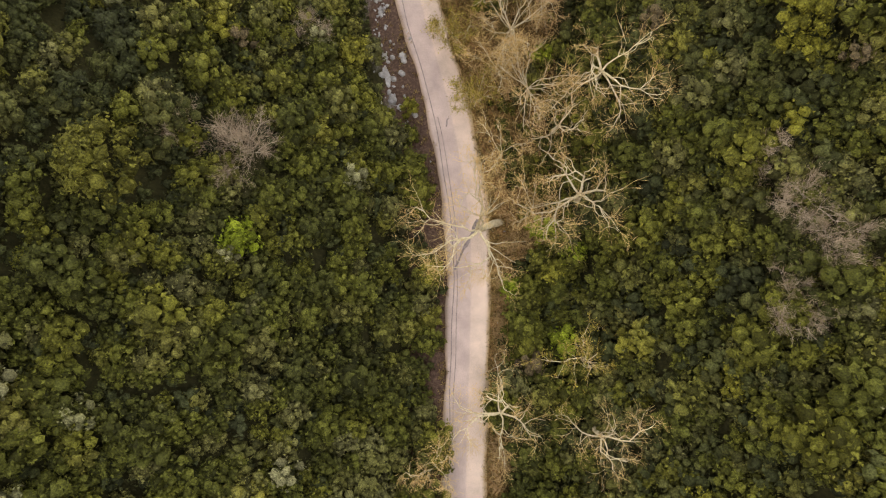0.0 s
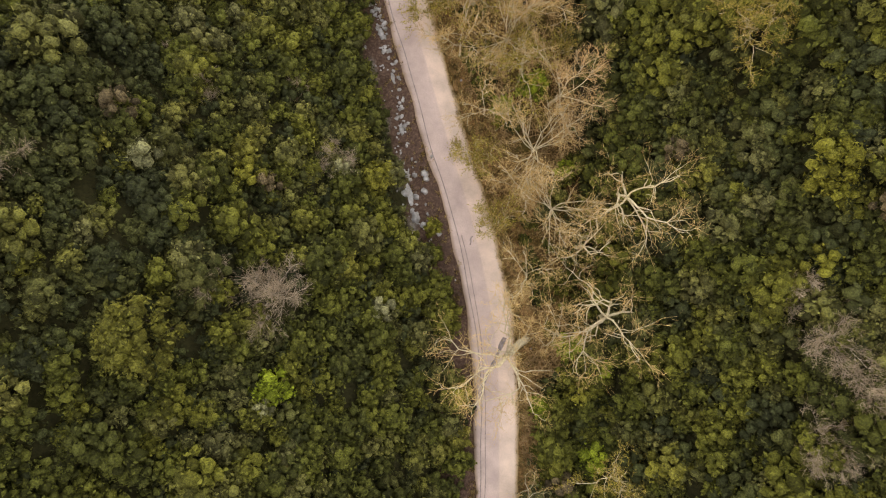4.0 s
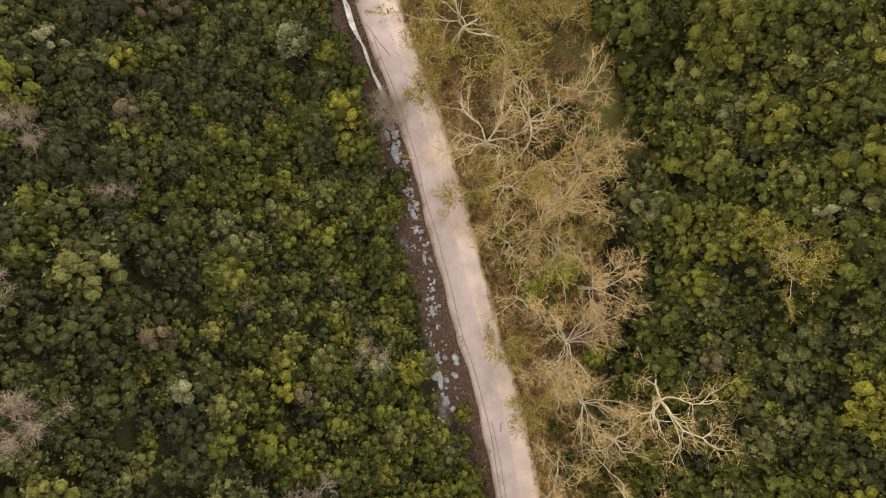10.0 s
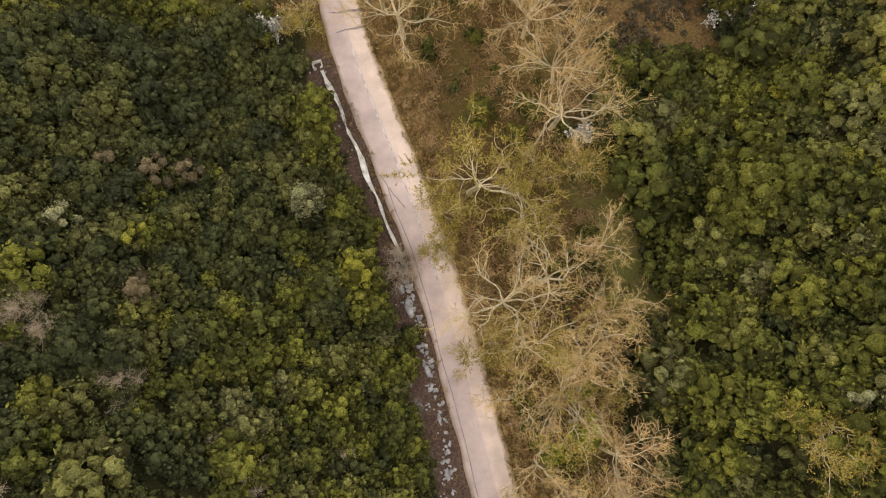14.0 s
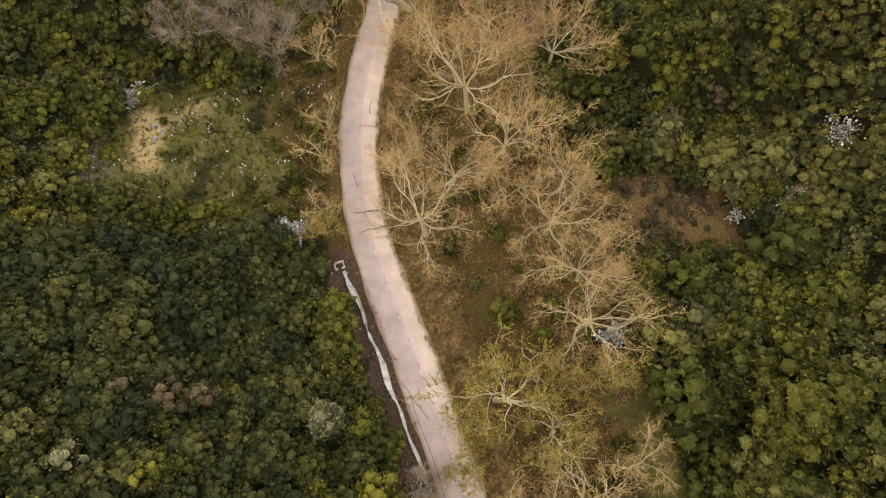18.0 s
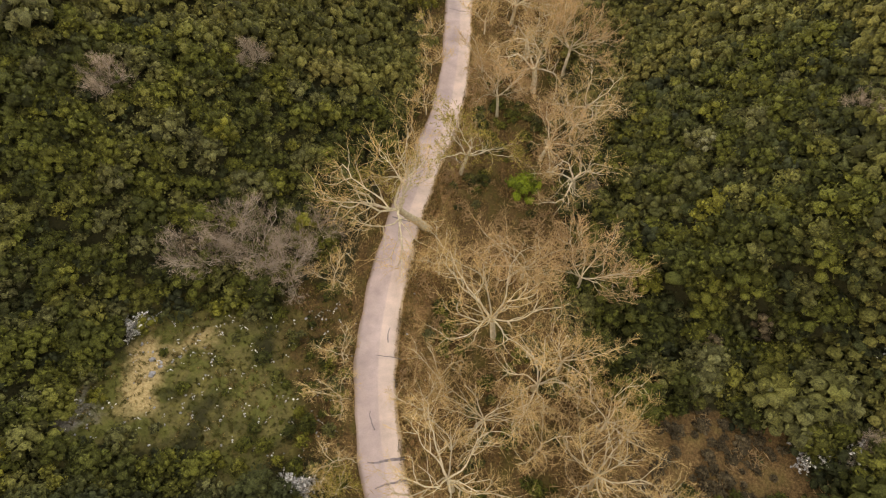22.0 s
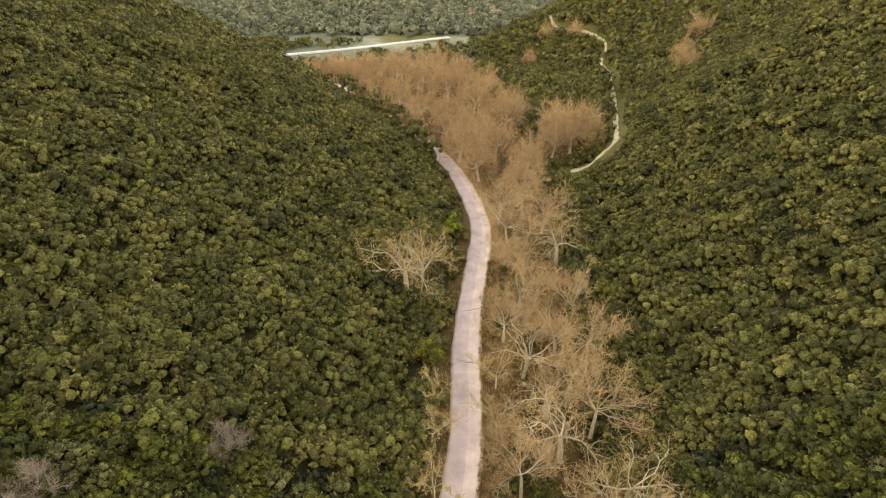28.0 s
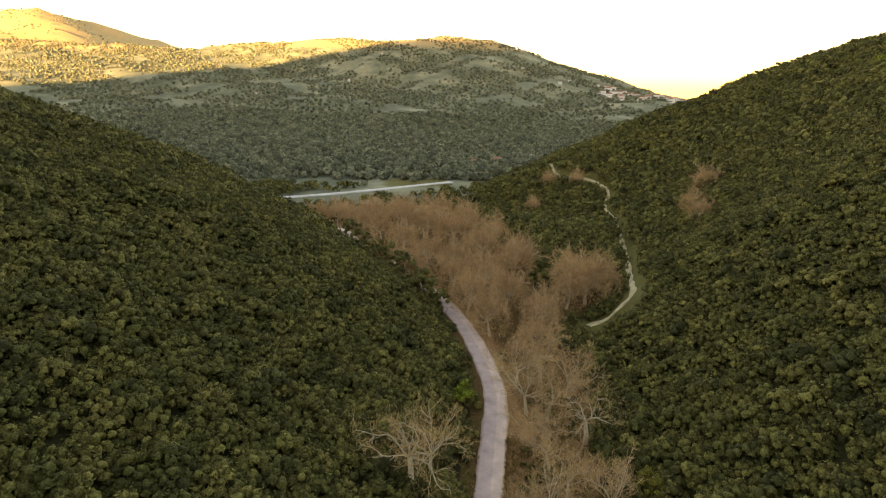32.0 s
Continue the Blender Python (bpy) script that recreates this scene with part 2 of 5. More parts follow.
# ---- the plan: road line, valley and hills ----
ROAD_PTS = [(1.0, -120), (1.2, -60), (1.6, -24), (2.1, -7), (2.1, 6), (0.0, 19), (-2.9, 30), (-5.7, 41), (-9.4, 54.5), (-14.2, 68.3), (-18.4, 79.0),
            (-20.5, 86), (-21.6, 94), (-21.6, 102), (-20.5, 110.5), (-18.6, 119.4), (-15.7, 129.5), (-12.1, 140.8), (-10.1, 154.5), (-9.2, 167),
            (-7.6, 180), (-4.8, 195.5), (-2.4, 209.5), (-1.6, 220), (-3.0, 237), (-6.8, 258), (-14, 280), (-26, 305), (-40, 332), (-54, 358), (-72, 390),
            (-100, 430), (-150, 480)]


def spline(pts, step):
    """Catmull-Rom through the points, at even steps."""
    p = np.array(pts, float)
    p = np.vstack([2 * p[0] - p[1], p, 2 * p[-1] - p[-2]])
    out = []
    for i in range(1, len(p) - 2):
        n = max(2, int(np.linalg.norm(p[i + 1] - p[i]) / step))
        for u in np.arange(n) / n:
            a, b_, c_, d_ = p[i - 1], p[i], p[i + 1], p[i + 2]
            out.append(0.5 * (2 * b_ + (c_ - a) * u + (2 * a - 5 * b_ + 4 * c_ - d_) * u * u + (3 * b_ - a - 3 * c_ + d_) * u ** 3))
    out.append(p[-2])
    return np.array(out)


ROAD = spline(ROAD_PTS, 1.5)


def road_x(y):
    return np.interp(y, ROAD[:, 1], ROAD[:, 0])


def table(y, *pairs):
    return np.interp(y, [p[0] for p in pairs], [p[1] for p in pairs])


def sstep(a, b_, v):
    t = np.clip((v - a) / (b_ - a), 0, 1)
    return t * t * (3 - 2 * t)


def waves(x, y, s, k):
    """Smooth rolling relief, about one unit either way."""
    return (np.sin(x / s + 1.3 * k) * np.cos(y / s * 0.83 + 2.1 * k) + 0.5 * np.sin((x * 0.6 + y) / s * 2.1 + k) + 0.35 * np.cos((x - 0.7 * y) / s * 3.7 + 3 * k)) / 1.4


def left_flat(y):
    return table(y, (-80, 7), (50, 7), (60, 9), (74, 12), (84, 24), (104, 25), (114, 16), (126, 8), (245, 8), (258, 4.5), (345, 4.5), (360, 10))


def left_slope(y):
    return table(y, (-80, 0.6), (18, 0.6), (30, 0.52), (42, 0.38), (55, 0.34), (75, 0.30), (100, 0.32), (125, 0.36), (160, 0.42), (310, 0.50), (370, 0.47), (430, 0.30), (520, 0.03))


def right_flat(y):
    return table(y, (-80, 13), (25, 14), (38, 17), (51, 25), (62, 33), (86, 50), (96, 56), (107, 32), (120, 29), (140, 27), (180, 30), (230, 34), (262, 46), (295, 78),
                 (360, 130), (430, 152), (500, 165), (560, 190), (700, 200))


def right_slope(y):
    return table(y, (-80, 0.62), (60, 0.6), (120, 0.62), (200, 0.64), (320, 0.66), (440, 0.58), (510, 0.42), (570, 0.36), (680, 0.12), (760, 0.0))


def base_level(y):
    return table(y, (-200, 0), (262, 0), (330, 0), (352, 1.5), (372, 0), (410, -8), (480, -12), (600, -14), (5000, -14))


def height(x, y):
    x, y = np.asarray(x, float), np.asarray(y, float)
    yy = np.clip(y, -80, 900)
    d = x - road_x(yy)
    dl, dr = np.maximum(0, -d - left_flat(yy)), np.maximum(0, d - right_flat(yy))
    hl, hr = left_slope(yy) * dl, right_slope(yy) * dr
    hl, hr = 110 * (1 - np.exp(-hl / 110)) * 1.12, 210 * (1 - np.exp(-hr / 210)) * 1.1
    rough = sstep(4, 25, np.maximum(dl, dr))
    h = base_level(yy) + hl + hr + rough * (0.9 * waves(x, y, 17, 1) + 2.4 * waves(x, y, 41, 2)) * sstep(650, 450, y)
    # shallow ditch beside the road, stream bed among the planes
    near = sstep(330, 280, y)
    h -= near * 0.55 * np.exp(-((d + 5.2) / 1.3) ** 2)
    h -= near * (0.7 * sstep(3.5, 7, d) * sstep(right_flat(yy) + 4, right_flat(yy) - 3, d) + 1.1 * np.exp(-((d - 13 - 3 * np.sin(y / 19)) / 2.2) ** 2))
    h += near * 0.15 * waves(x, y, 3.1, 4) * sstep(4, 7, np.abs(d))
    # the slope across the main valley and the high hills beyond
    dist = np.hypot(x, y - 100)
    t = np.clip((y - 690) / 1560, 0, 1)
    lateral = table(x, (-3500, 150), (-775, 182), (-150, 240), (60, 252), (250, 240), (683, 112), (1030, 24), (1300, 6), (3500, 60))
    m1 = lateral * t ** 2.4 * (1 - 0.75 * sstep(2400, 3300, y)) + sstep(0.05, 0.5, t) * (9 * waves(x, y, 95, 5) + 16 * waves(x, y, 210, 7)) * sstep(0, 60, lateral * t)
    m2 = 330 * np.exp(-((x + 1750) / 640) ** 2) * sstep(1700, 3000, y) * (1 - 0.3 * sstep(3200, 4200, y)) + (26 * waves(x, y, 160, 3) + 16 * waves(x, y, 61, 8)) * sstep(1900, 2600, y) * sstep(-600, -1100, x)
    h += np.maximum(m1, m2) * sstep(600, 800, y)
    # an unseen ridge behind the start, added and shaped to keep the sun off the valley
    back = (310 + 280 * sstep(-2050, -1150, x)) * np.exp(-((y + 900) / 330) ** 2) - 4.0 * sstep(-400, -150, y)
    return np.where(y < -130, np.maximum(h, back), h)


def mesh_from(name, verts, tris, mats, index=None, smooth=False):
    me = bpy.data.meshes.new(name)
    verts, tris = np.asarray(verts, np.float32), np.asarray(tris, np.int32)
    k = tris.shape[1]
    me.vertices.add(len(verts))
    me.vertices.foreach_set("co", verts.ravel())
    me.loops.add(tris.size)
    me.loops.foreach_set("vertex_index", tris.ravel())
    me.polygons.add(len(tris))
    me.polygons.foreach_set("loop_start", np.arange(0, tris.size, k, dtype=np.int32))
    for m in (mats if isinstance(mats, (list, tuple)) else [mats]):
        me.materials.append(m)
    if index is not None:
        me.polygons.foreach_set("material_index", np.asarray(index, np.int32))
    if smooth:
        me.polygons.foreach_set("use_smooth", np.ones(len(tris), bool))
    me.update(calc_edges=True)
    return me


def axis(*stretches):
    out = []
    for a, b_, n in stretches:
        out.extend(np.linspace(a, b_, n, endpoint=False))
    return np.array(out + [stretches[-1][1]])


gx = axis((-4200, -1200, 18), (-1200, -300, 26), (-300, -110, 46), (-110, -70, 18), (-70, 50, 76), (50, 100, 22), (100, 300, 48), (300, 1200, 28), (1200, 4200, 16))
gy = axis((-2200, -500, 16), (-500, -60, 18), (-60, 220, 150), (220, 480, 60), (480, 1000, 46), (1000, 2500, 60), (2500, 4700, 30))
GX, GY = np.meshgrid(gx, gy)
GZ = height(GX, GY)
nx, ny = len(gx), len(gy)
ii = (np.arange(ny - 1)[:, None] * nx + np.arange(nx - 1)[None, :]).ravel()
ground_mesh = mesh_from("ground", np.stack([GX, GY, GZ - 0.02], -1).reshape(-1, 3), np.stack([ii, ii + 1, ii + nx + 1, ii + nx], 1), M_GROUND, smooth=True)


def right_bare(y):
    """How far from the road the leafless planes and their litter reach on the stream side."""
    return table(y, (-80, 4), (-12, 3.6), (-6, 3.4), (2, 4.5), (6, 11), (14, 12), (24, 13), (34, 16), (45, 17), (55, 19), (66, 22), (76, 26), (82, 46), (90, 46), (94, 26), (104, 23), (120, 22),
                 (140, 17), (160, 18), (200, 19), (235, 21), (256, 26), (264, 46), (274, 48), (280, 34), (300, 44), (320, 50), (345, 56), (381, 58), (405, 40), (430, 8), (470, 6))


def left_bare(y):
    return table(y, (-80, 2.0), (0, 2.2), (9, 3.4), (20, 6.0), (31, 4.9), (45, 4.2), (57, 4.0), (70, 4.4), (79, 5.4), (84, 8), (89, 30), (95, 34), (103, 27), (107, 14), (111, 8), (122, 5), (128, 4.2), (168, 3.6), (250, 3.6), (258, 3.2), (346, 3.2), (350, 12), (368, 12), (374, 4), (480, 5))


TRAIL = spline([(30, 254), (38.5, 259.5), (43, 262), (49, 271), (59, 301), (67.6, 331), (77, 371), (80.6, 398), (88, 416), (85, 434), (80, 447), (70.6, 459), (69.3, 475), (71, 492), (73, 506)], 3.0)
VALLEY_ROAD = spline([(-230, 470), (-150, 492), (-107, 508), (-60, 536), (-20, 566), (10, 588)], 6.0)
trail_gap = np.min([np.hypot(GX - p[0], GY - p[1] + 3) for p in TRAIL], axis=0)
GD = GX - road_x(np.clip(GY, -80, 900))
WY = GY + 1.8 * np.sin(GX / 3.3) + 1.2 * np.sin(GX / 1.5 + 1)
inside = sstep(-120, -60, GY) * sstep(470, 420, GY)
masks = {
    "litter": inside * (sstep(right_bare(GY) + 2.5, right_bare(GY) - 1.0, GD) * sstep(-6.4, -4.6, GD)) + 0.62 * sstep(84, 88, WY) * sstep(110, 105, WY) * sstep(-16, -11, GD) * sstep(-4, -6, GD) + 0.55 * np.exp(-(((GX + 33) / 4.5) ** 2 + ((GY - 109.5) / 3.0) ** 2)),
    "meadow": np.maximum.reduce([0.9 * sstep(9, 5, trail_gap), (0.72 + 0.4 * waves(GX, GY, 3.4, 6)) * sstep(84, 90, WY) * sstep(111, 104, WY) * sstep(-37, -31, GD) * sstep(-4, -13, GD),
                                 0.9 * sstep(40, 50, GY) * sstep(75, 62, GY) * np.exp(-((GD - 23) / 4.5) ** 2), 0.7 * sstep(550, 565, GY) * sstep(620, 600, GY) * sstep(-60, -40, GX) * sstep(20, 0, GX)]),
    "stone": np.maximum(inside * 0.58 * np.exp(-((GD + 6.6) / 1.0) ** 2) * sstep(5, 14, GY) * sstep(70, 55, GY), np.exp(-(((GX + 54) / 3.5) ** 2 + ((GY - 92) / 5) ** 2)) * 0.6),
    # Straw patches in the clearing; the two far terms paint sunlit hill tops.
    "straw": np.maximum.reduce([0.82 * np.exp(-(((GX + 49.0) / 3.2) ** 2 + ((WY - 96) / 6.5) ** 2)), 0.7 * np.exp(-(((GX + 43.5) / 3.5) ** 2 + ((WY - 100.5) / 2.0) ** 2)), 0.8 * sstep(-700, -1100, GX) * sstep(1900, 2300, GY), 0.62 * sstep(150, 215, GZ) * sstep(1700, 1900, GY)]),
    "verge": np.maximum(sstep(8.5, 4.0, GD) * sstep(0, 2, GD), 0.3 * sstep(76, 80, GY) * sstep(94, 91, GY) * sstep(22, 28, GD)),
    "ditch": inside * sstep(-7.5, -6.0, GD) * sstep(-1.6, -2.4, GD) * sstep(84, 80, GY),
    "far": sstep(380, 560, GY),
}
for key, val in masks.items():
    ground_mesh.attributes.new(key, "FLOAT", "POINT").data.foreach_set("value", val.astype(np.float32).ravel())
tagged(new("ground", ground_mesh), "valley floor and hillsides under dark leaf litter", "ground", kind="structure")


# ---- ribbons: road, lines, track ----
def frame_of(line):
    t = np.gradient(line, axis=0)
    t /= np.linalg.norm(t, axis=1)[:, None]
    return np.stack([t[:, 1], -t[:, 0]], 1)


def ribbon(name, line, offsets, lift, mat, wob=0.0, seed=0, drape=False, depth=0.14):
    """A strip along a line: offsets across it (right positive), closed with a lip at both sides."""
    side = frame_of(line)
    n, k = len(line), len(offsets)
    s = np.cumsum(np.r_[0, np.linalg.norm(np.diff(line, axis=0), axis=1)])
    V = np.zeros((n, k + 2, 3))
    A = np.zeros((n, k + 2))
    for j, o in enumerate(offsets):
        o = np.broadcast_to(o, n).astype(float).copy()
        if wob and j in (0, k - 1):
            o += wob * (np.sin(s / 1.9 + seed + j) + 0.7 * np.sin(s / 0.83 + 2 * seed + j) + 0.8 * np.sin(s / 5.3 + j)) / 2
        V[:, j + 1, :2] = line + side * o[:, None]
        A[:, j + 1] = j / (k - 1)
    V[:, 0, :2], V[:, -1, :2] = V[:, 1, :2] - side * 0.03, V[:, -2, :2] + side * 0.03
    A[:, -1] = 1
    if drape:
        V[:, :, 2] = height(V[:, :, 0], V[:, :, 1]) + lift
    else:
        V[:, :, 2] = base_level(V[:, :, 1]) + lift
    V[:, 0, 2] -= depth
    V[:, -1, 2] -= depth
    w = k + 2
    q = (np.arange(n - 1)[:, None] * w + np.arange(w - 1)[None, :]).ravel()
    me = mesh_from(name, V.reshape(-1, 3), np.stack([q, q + 1, q + w + 1, q + w], 1), mat, smooth=False)
    me.attributes.new("across", "FLOAT", "POINT").data.foreach_set("value", A.astype(np.float32).ravel())
    return me


road = tagged(new("road", ribbon("road", ROAD, np.linspace(-2.55, 2.55, 9), 0.10, M_ROAD, 0.22, 1)), "narrow aged pale asphalt road with worn edges", "road", kind="structure")


# ---- foliage and wood builders ----
rng = np.random.default_rng(7)
ICO_V = []
phi = (1 + 5 ** 0.5) / 2
for a_, b_ in ((1, phi), (-1, phi), (1, -phi), (-1, -phi)):
    ICO_V += [(0, a_, b_), (a_, b_, 0), (b_, 0, a_)]
ICO_V = np.array(ICO_V) / np.linalg.norm(ICO_V[0])
ICO_T = np.array([(i, j, k) for i in range(12) for j in range(i + 1, 12) for k in range(j + 1, 12)
                  if max(np.linalg.norm(ICO_V[i] - ICO_V[j]), np.linalg.norm(ICO_V[j] - ICO_V[k]), np.linalg.norm(ICO_V[i] - ICO_V[k])) < 1.1])
for q_, (i_, j_, k_) in enumerate(ICO_T):
    if np.dot(np.cross(ICO_V[j_] - ICO_V[i_], ICO_V[k_] - ICO_V[i_]), ICO_V[i_]) < 0:
        ICO_T[q_] = (i_, k_, j_)


def unit(v):
    return v / np.maximum(np.linalg.norm(v, axis=-1, keepdims=True), 1e-9)


def leaf_cards(r, centres, normals, size, tilt=0.6, slim=0.46, stand=0.7, up=0.0):
    """Small pointed leaf clusters, each two triangles folded along the middle."""
    n = len(centres)
    t = unit(unit(r.normal(0, 1, (n, 3))) * 0.9 + normals * stand + np.array([0, 0, 0.25 * stand + up]))
    u = unit(np.cross(t, normals + r.normal(0, tilt, (n, 3))))
    nn = np.cross(u, t)
    s = (size * r.uniform(0.6, 1.35, n))[:, None]
    V = np.stack([centres - t * s, centres + u * s * slim + nn * s * 0.18, centres + t * s, centres - u * s * slim + nn * s * 0.18], 1).reshape(-1, 3)
    b0 = np.arange(n)[:, None] * 4
    return V, np.concatenate([b0 + [0, 1, 2], b0 + [0, 2, 3]])


DOME_T = ICO_T[ICO_V[ICO_T].mean(1)[:, 2] > -0.3]


def spray(r, centres, normals, size, loose=0.85, slim=0.58):
    """Small leaf clusters that lie loosely along a crown's surface, each two triangles folded along the middle."""
    n = len(centres)
    up = unit(normals + r.normal(0, loose, (n, 3)))
    t = unit(np.cross(up, r.normal(0, 1, (n, 3))))
    u = np.cross(up, t)
    s = (size * r.uniform(0.55, 1.4, n))[:, None]
    V = np.stack([centres - t * s, centres + u * s * slim - up * s * 0.22, centres + t * s, centres - u * s * slim - up * s * 0.22], 1).reshape(-1, 3)
    b0 = np.arange(n)[:, None] * 4
    return V, np.concatenate([b0 + [0, 2, 1], b0 + [0, 3, 2]])


def crown(r, radius, tall, clumps, leaves, size, fill=0.76):
    """An uneven evergreen crown: a dome of lumps, each an inner mass under small leaf clusters."""
    Vs, Ts, off = [], [], 0
    ang = r.uniform(0, 2 * np.pi) + np.arange(clumps) * 2.4
    rad = radius * 0.72 * np.sqrt((np.arange(clumps) + 0.25) / clumps)
    for k in range(clumps):
        cr = radius * r.uniform(0.62, 1.05) * clumps ** -0.38
        c = np.array([np.cos(ang[k]) * rad[k], np.sin(ang[k]) * rad[k], tall * (0.90 - 0.80 * (rad[k] / radius) ** 2 + r.uniform(-0.13, 0.13)) - cr * 0.55])
        sq = np.array([1, 1, r.uniform(0.8, 1.15)])
        Vs.append(ICO_V * cr * fill * sq * r.uniform(0.66, 1.2, (12, 1)) + c)
        Ts.append(DOME_T + off)
        off += 12
        d = unit(r.normal(0, 1, (leaves, 3)) + [0, 0, 0.55])
        d[:, 2] = np.where(d[:, 2] < -0.3, -d[:, 2], d[:, 2])
        v, t = spray(r, c + d * cr * sq * r.uniform(0.74, 1.28, (leaves, 1)), d, size)
        Vs.append(v)
        Ts.append(t + off)
        off += len(v)
    return np.concatenate(Vs), np.concatenate(Ts)


def tube(V, T, pts, radii, sides):
    pts = np.asarray(pts)
    base = sum(len(v) for v in V)
    t = np.gradient(pts, axis=0)
    t = unit(t)
    ref = np.where(np.abs(t[:, 2:3]) > 0.9, np.array([[1.0, 0, 0]]), np.array([[0, 0, 1.0]]))
    a = unit(np.cross(t, ref))
    b_ = np.cross(t, a)
    an = np.arange(sides) * 2 * np.pi / sides
    ring = a[:, None] * np.cos(an)[None, :, None] + b_[:, None] * np.sin(an)[None, :, None]
    V.append((pts[:, None] + ring * np.asarray(radii)[:, None, None]).reshape(-1, 3))
    m = len(pts)
    i = np.arange(m - 1)[:, None] * sides
    j = np.arange(sides)[None, :]
    k = (j + 1) % sides
    p, q, s, u = (i + j).ravel(), (i + k).ravel(), (i + sides + k).ravel(), (i + sides + j).ravel()
    T.append(np.concatenate([np.stack([p, q, s], 1), np.stack([p, s, u], 1)]) + base)


def bough(r, start, way, length, seg, crook, rise):
    pts, w = [np.array(start, float)], unit(np.array(way, float))
    for _ in range(seg):
        w = unit(w + r.normal(0, crook, 3) + [0, 0, rise])
        pts.append(pts[-1] + w * length / seg)
    return np.array(pts)


def bare_tree(r, name, label, height_=13.0, spread=7.5, limbs=6, trunk_r=0.34, kids=5, twiggy=6, bark=None, twig=None, buds=0, lean=(0, 0), crook=0.30, low=0.38, group="", thick=1.0, haze=120, dome=False):
    """A leafless tree: trunk, crooked limbs with their boughs, and twigs on each limb."""
    bark, twig = bark or M_BARK, twig or M_TWIG
    root = tagged(new(name), label, "tree", group)
    fork = height_ * low
    V, T = [], []
    tp = bough(r, (0, 0, -0.6), (lean[0], lean[1], 1), fork + 0.6, 5, 0.06, 0.02)
    tube(V, T, tp, np.linspace(trunk_r * 1.35, trunk_r * 0.85, 6), 9)
    part_of(root, "trunk", np.concatenate(V), np.concatenate(T), bark, True)
    top = tp[-1]
    a0 = r.uniform(0, 6.28)
    for k in range(limbs):
        a = a0 + k * 2 * np.pi / limbs + r.uniform(-0.35, 0.35)
        up = r.uniform(0.35, 1.0) if k else 2.2
        V, T, TV, TT, LV, LN, ends = [], [], [], [], [], [], []
        ln = np.hypot(spread, height_ - fork) * r.uniform(0.62, 0.85)
        p1 = bough(r, top + [0, 0, -0.15], (np.cos(a), np.sin(a), up), ln, 8, crook, 0.045)
        r1 = 0.04 + (trunk_r * r.uniform(0.30, 0.44) - 0.04) * np.linspace(1, 0, 9) ** 1.3
        tube(V, T, p1, r1, 6)
        for _ in range(kids + 3):
            i = int(r.integers(2, 9))
            w = unit(p1[i] - p1[i - 1]) + unit(r.normal(0, 1, 3)) * 0.9
            l2 = ln * r.uniform(0.34, 0.6) * (1.15 - i * 0.06)
            p2 = bough(r, p1[i], w, l2, 5, crook, 0.09)
            tube(V, T, p2, np.linspace(r1[i] * 0.55 + 0.010, 0.018, 6), 4)
            first = sum(len(q) for q in V[:-1])
            T.append(np.array([[i * 6, first, first + 1]]))
            for _ in range(kids + 1):
                j = int(r.integers(1, 6))
                w = unit(p2[j] - p2[j - 1]) + unit(r.normal(0, 1, 3)) * 0.9
                p3 = bough(r, p2[j], w, l2 * r.uniform(0.35, 0.6), 3, crook, 0.12)
                ends.append(p3)
                tube(TV, TT, p3[[0, 1, 3]], np.array([0.024, 0.019, 0.011]) * thick, 3)
                for _ in range(twiggy):
                    m = int(r.integers(1, 4))
                    w = unit(unit(p3[m] - p3[m - 1]) + unit(r.normal(0, 1, 3)) * 0.8 + [0, 0, 0.25])
                    e = p3[m] + w * r.uniform(0.5, 1.4)
                    o = unit(np.cross(w, r.normal(0, 1, 3))) * 0.014 * thick
                    n0 = sum(len(q) for q in TV)
                    TV.append(np.array([p3[m], (p3[m] + e) / 2 + o, e, (p3[m] + e) / 2 - o]))
                    TT.append(np.array([[0, 1, 2], [0, 2, 3]]) + n0)
                    if buds:
                        for f in np.linspace(0.35, 1.0, buds):
                            LV.append(p3[m] + (e - p3[m]) * f + r.normal(0, 0.05, 3))
                            LN.append(w)
        if haze:
            tips = np.concatenate([q[1:] for q in ends])
            pick = tips[r.integers(0, len(tips), haze)] + r.normal(0, 0.32, (haze, 3))
            if dome:
                q = unit(r.normal(0, 1, (haze, 3)) * [1, 1, 0.8] + [0.55 * np.cos(a), 0.55 * np.sin(a), 0.55])
                lump = 0.86 + 0.14 * np.sin(5 * np.arctan2(q[:, 1], q[:, 0]) + k) * np.cos(4 * q[:, 2] + k)
                pick = np.array([0, 0, height_ * 0.42]) + q * [spread, spread, height_ * 0.56] * (lump * r.uniform(0.55, 1.06, haze) ** 0.5)[:, None]
            v, t = leaf_cards(r, pick, unit(r.normal(0, 1, (haze, 3))), 0.52 if dome else 0.36, 0.5, 0.042 * min(thick, 2.4), 0.2)
            n0 = sum(len(q) for q in TV)
            TV.append(v), TT.append(t + n0)
        limb = part_of(root, "limb", np.concatenate(V), np.concatenate(T), bark, True)
        tagged(part_of(limb, "fine_growth", np.concatenate(TV), np.concatenate(TT), twig), kind="stuff")
        if LV:
            v, t = leaf_cards(r, np.array(LV), np.array(LN), 0.13, 0.9)
            tagged(part_of(limb, "opening_leaves", v, t, M_BUD), kind="stuff")
    return root


def part_of(parent, name, verts, tris, mat, smooth=False, label=""):
    ob = new(name, mesh_from(name, verts, tris, mat, smooth=smooth))
    ob.parent = parent
    return tagged(ob, label)


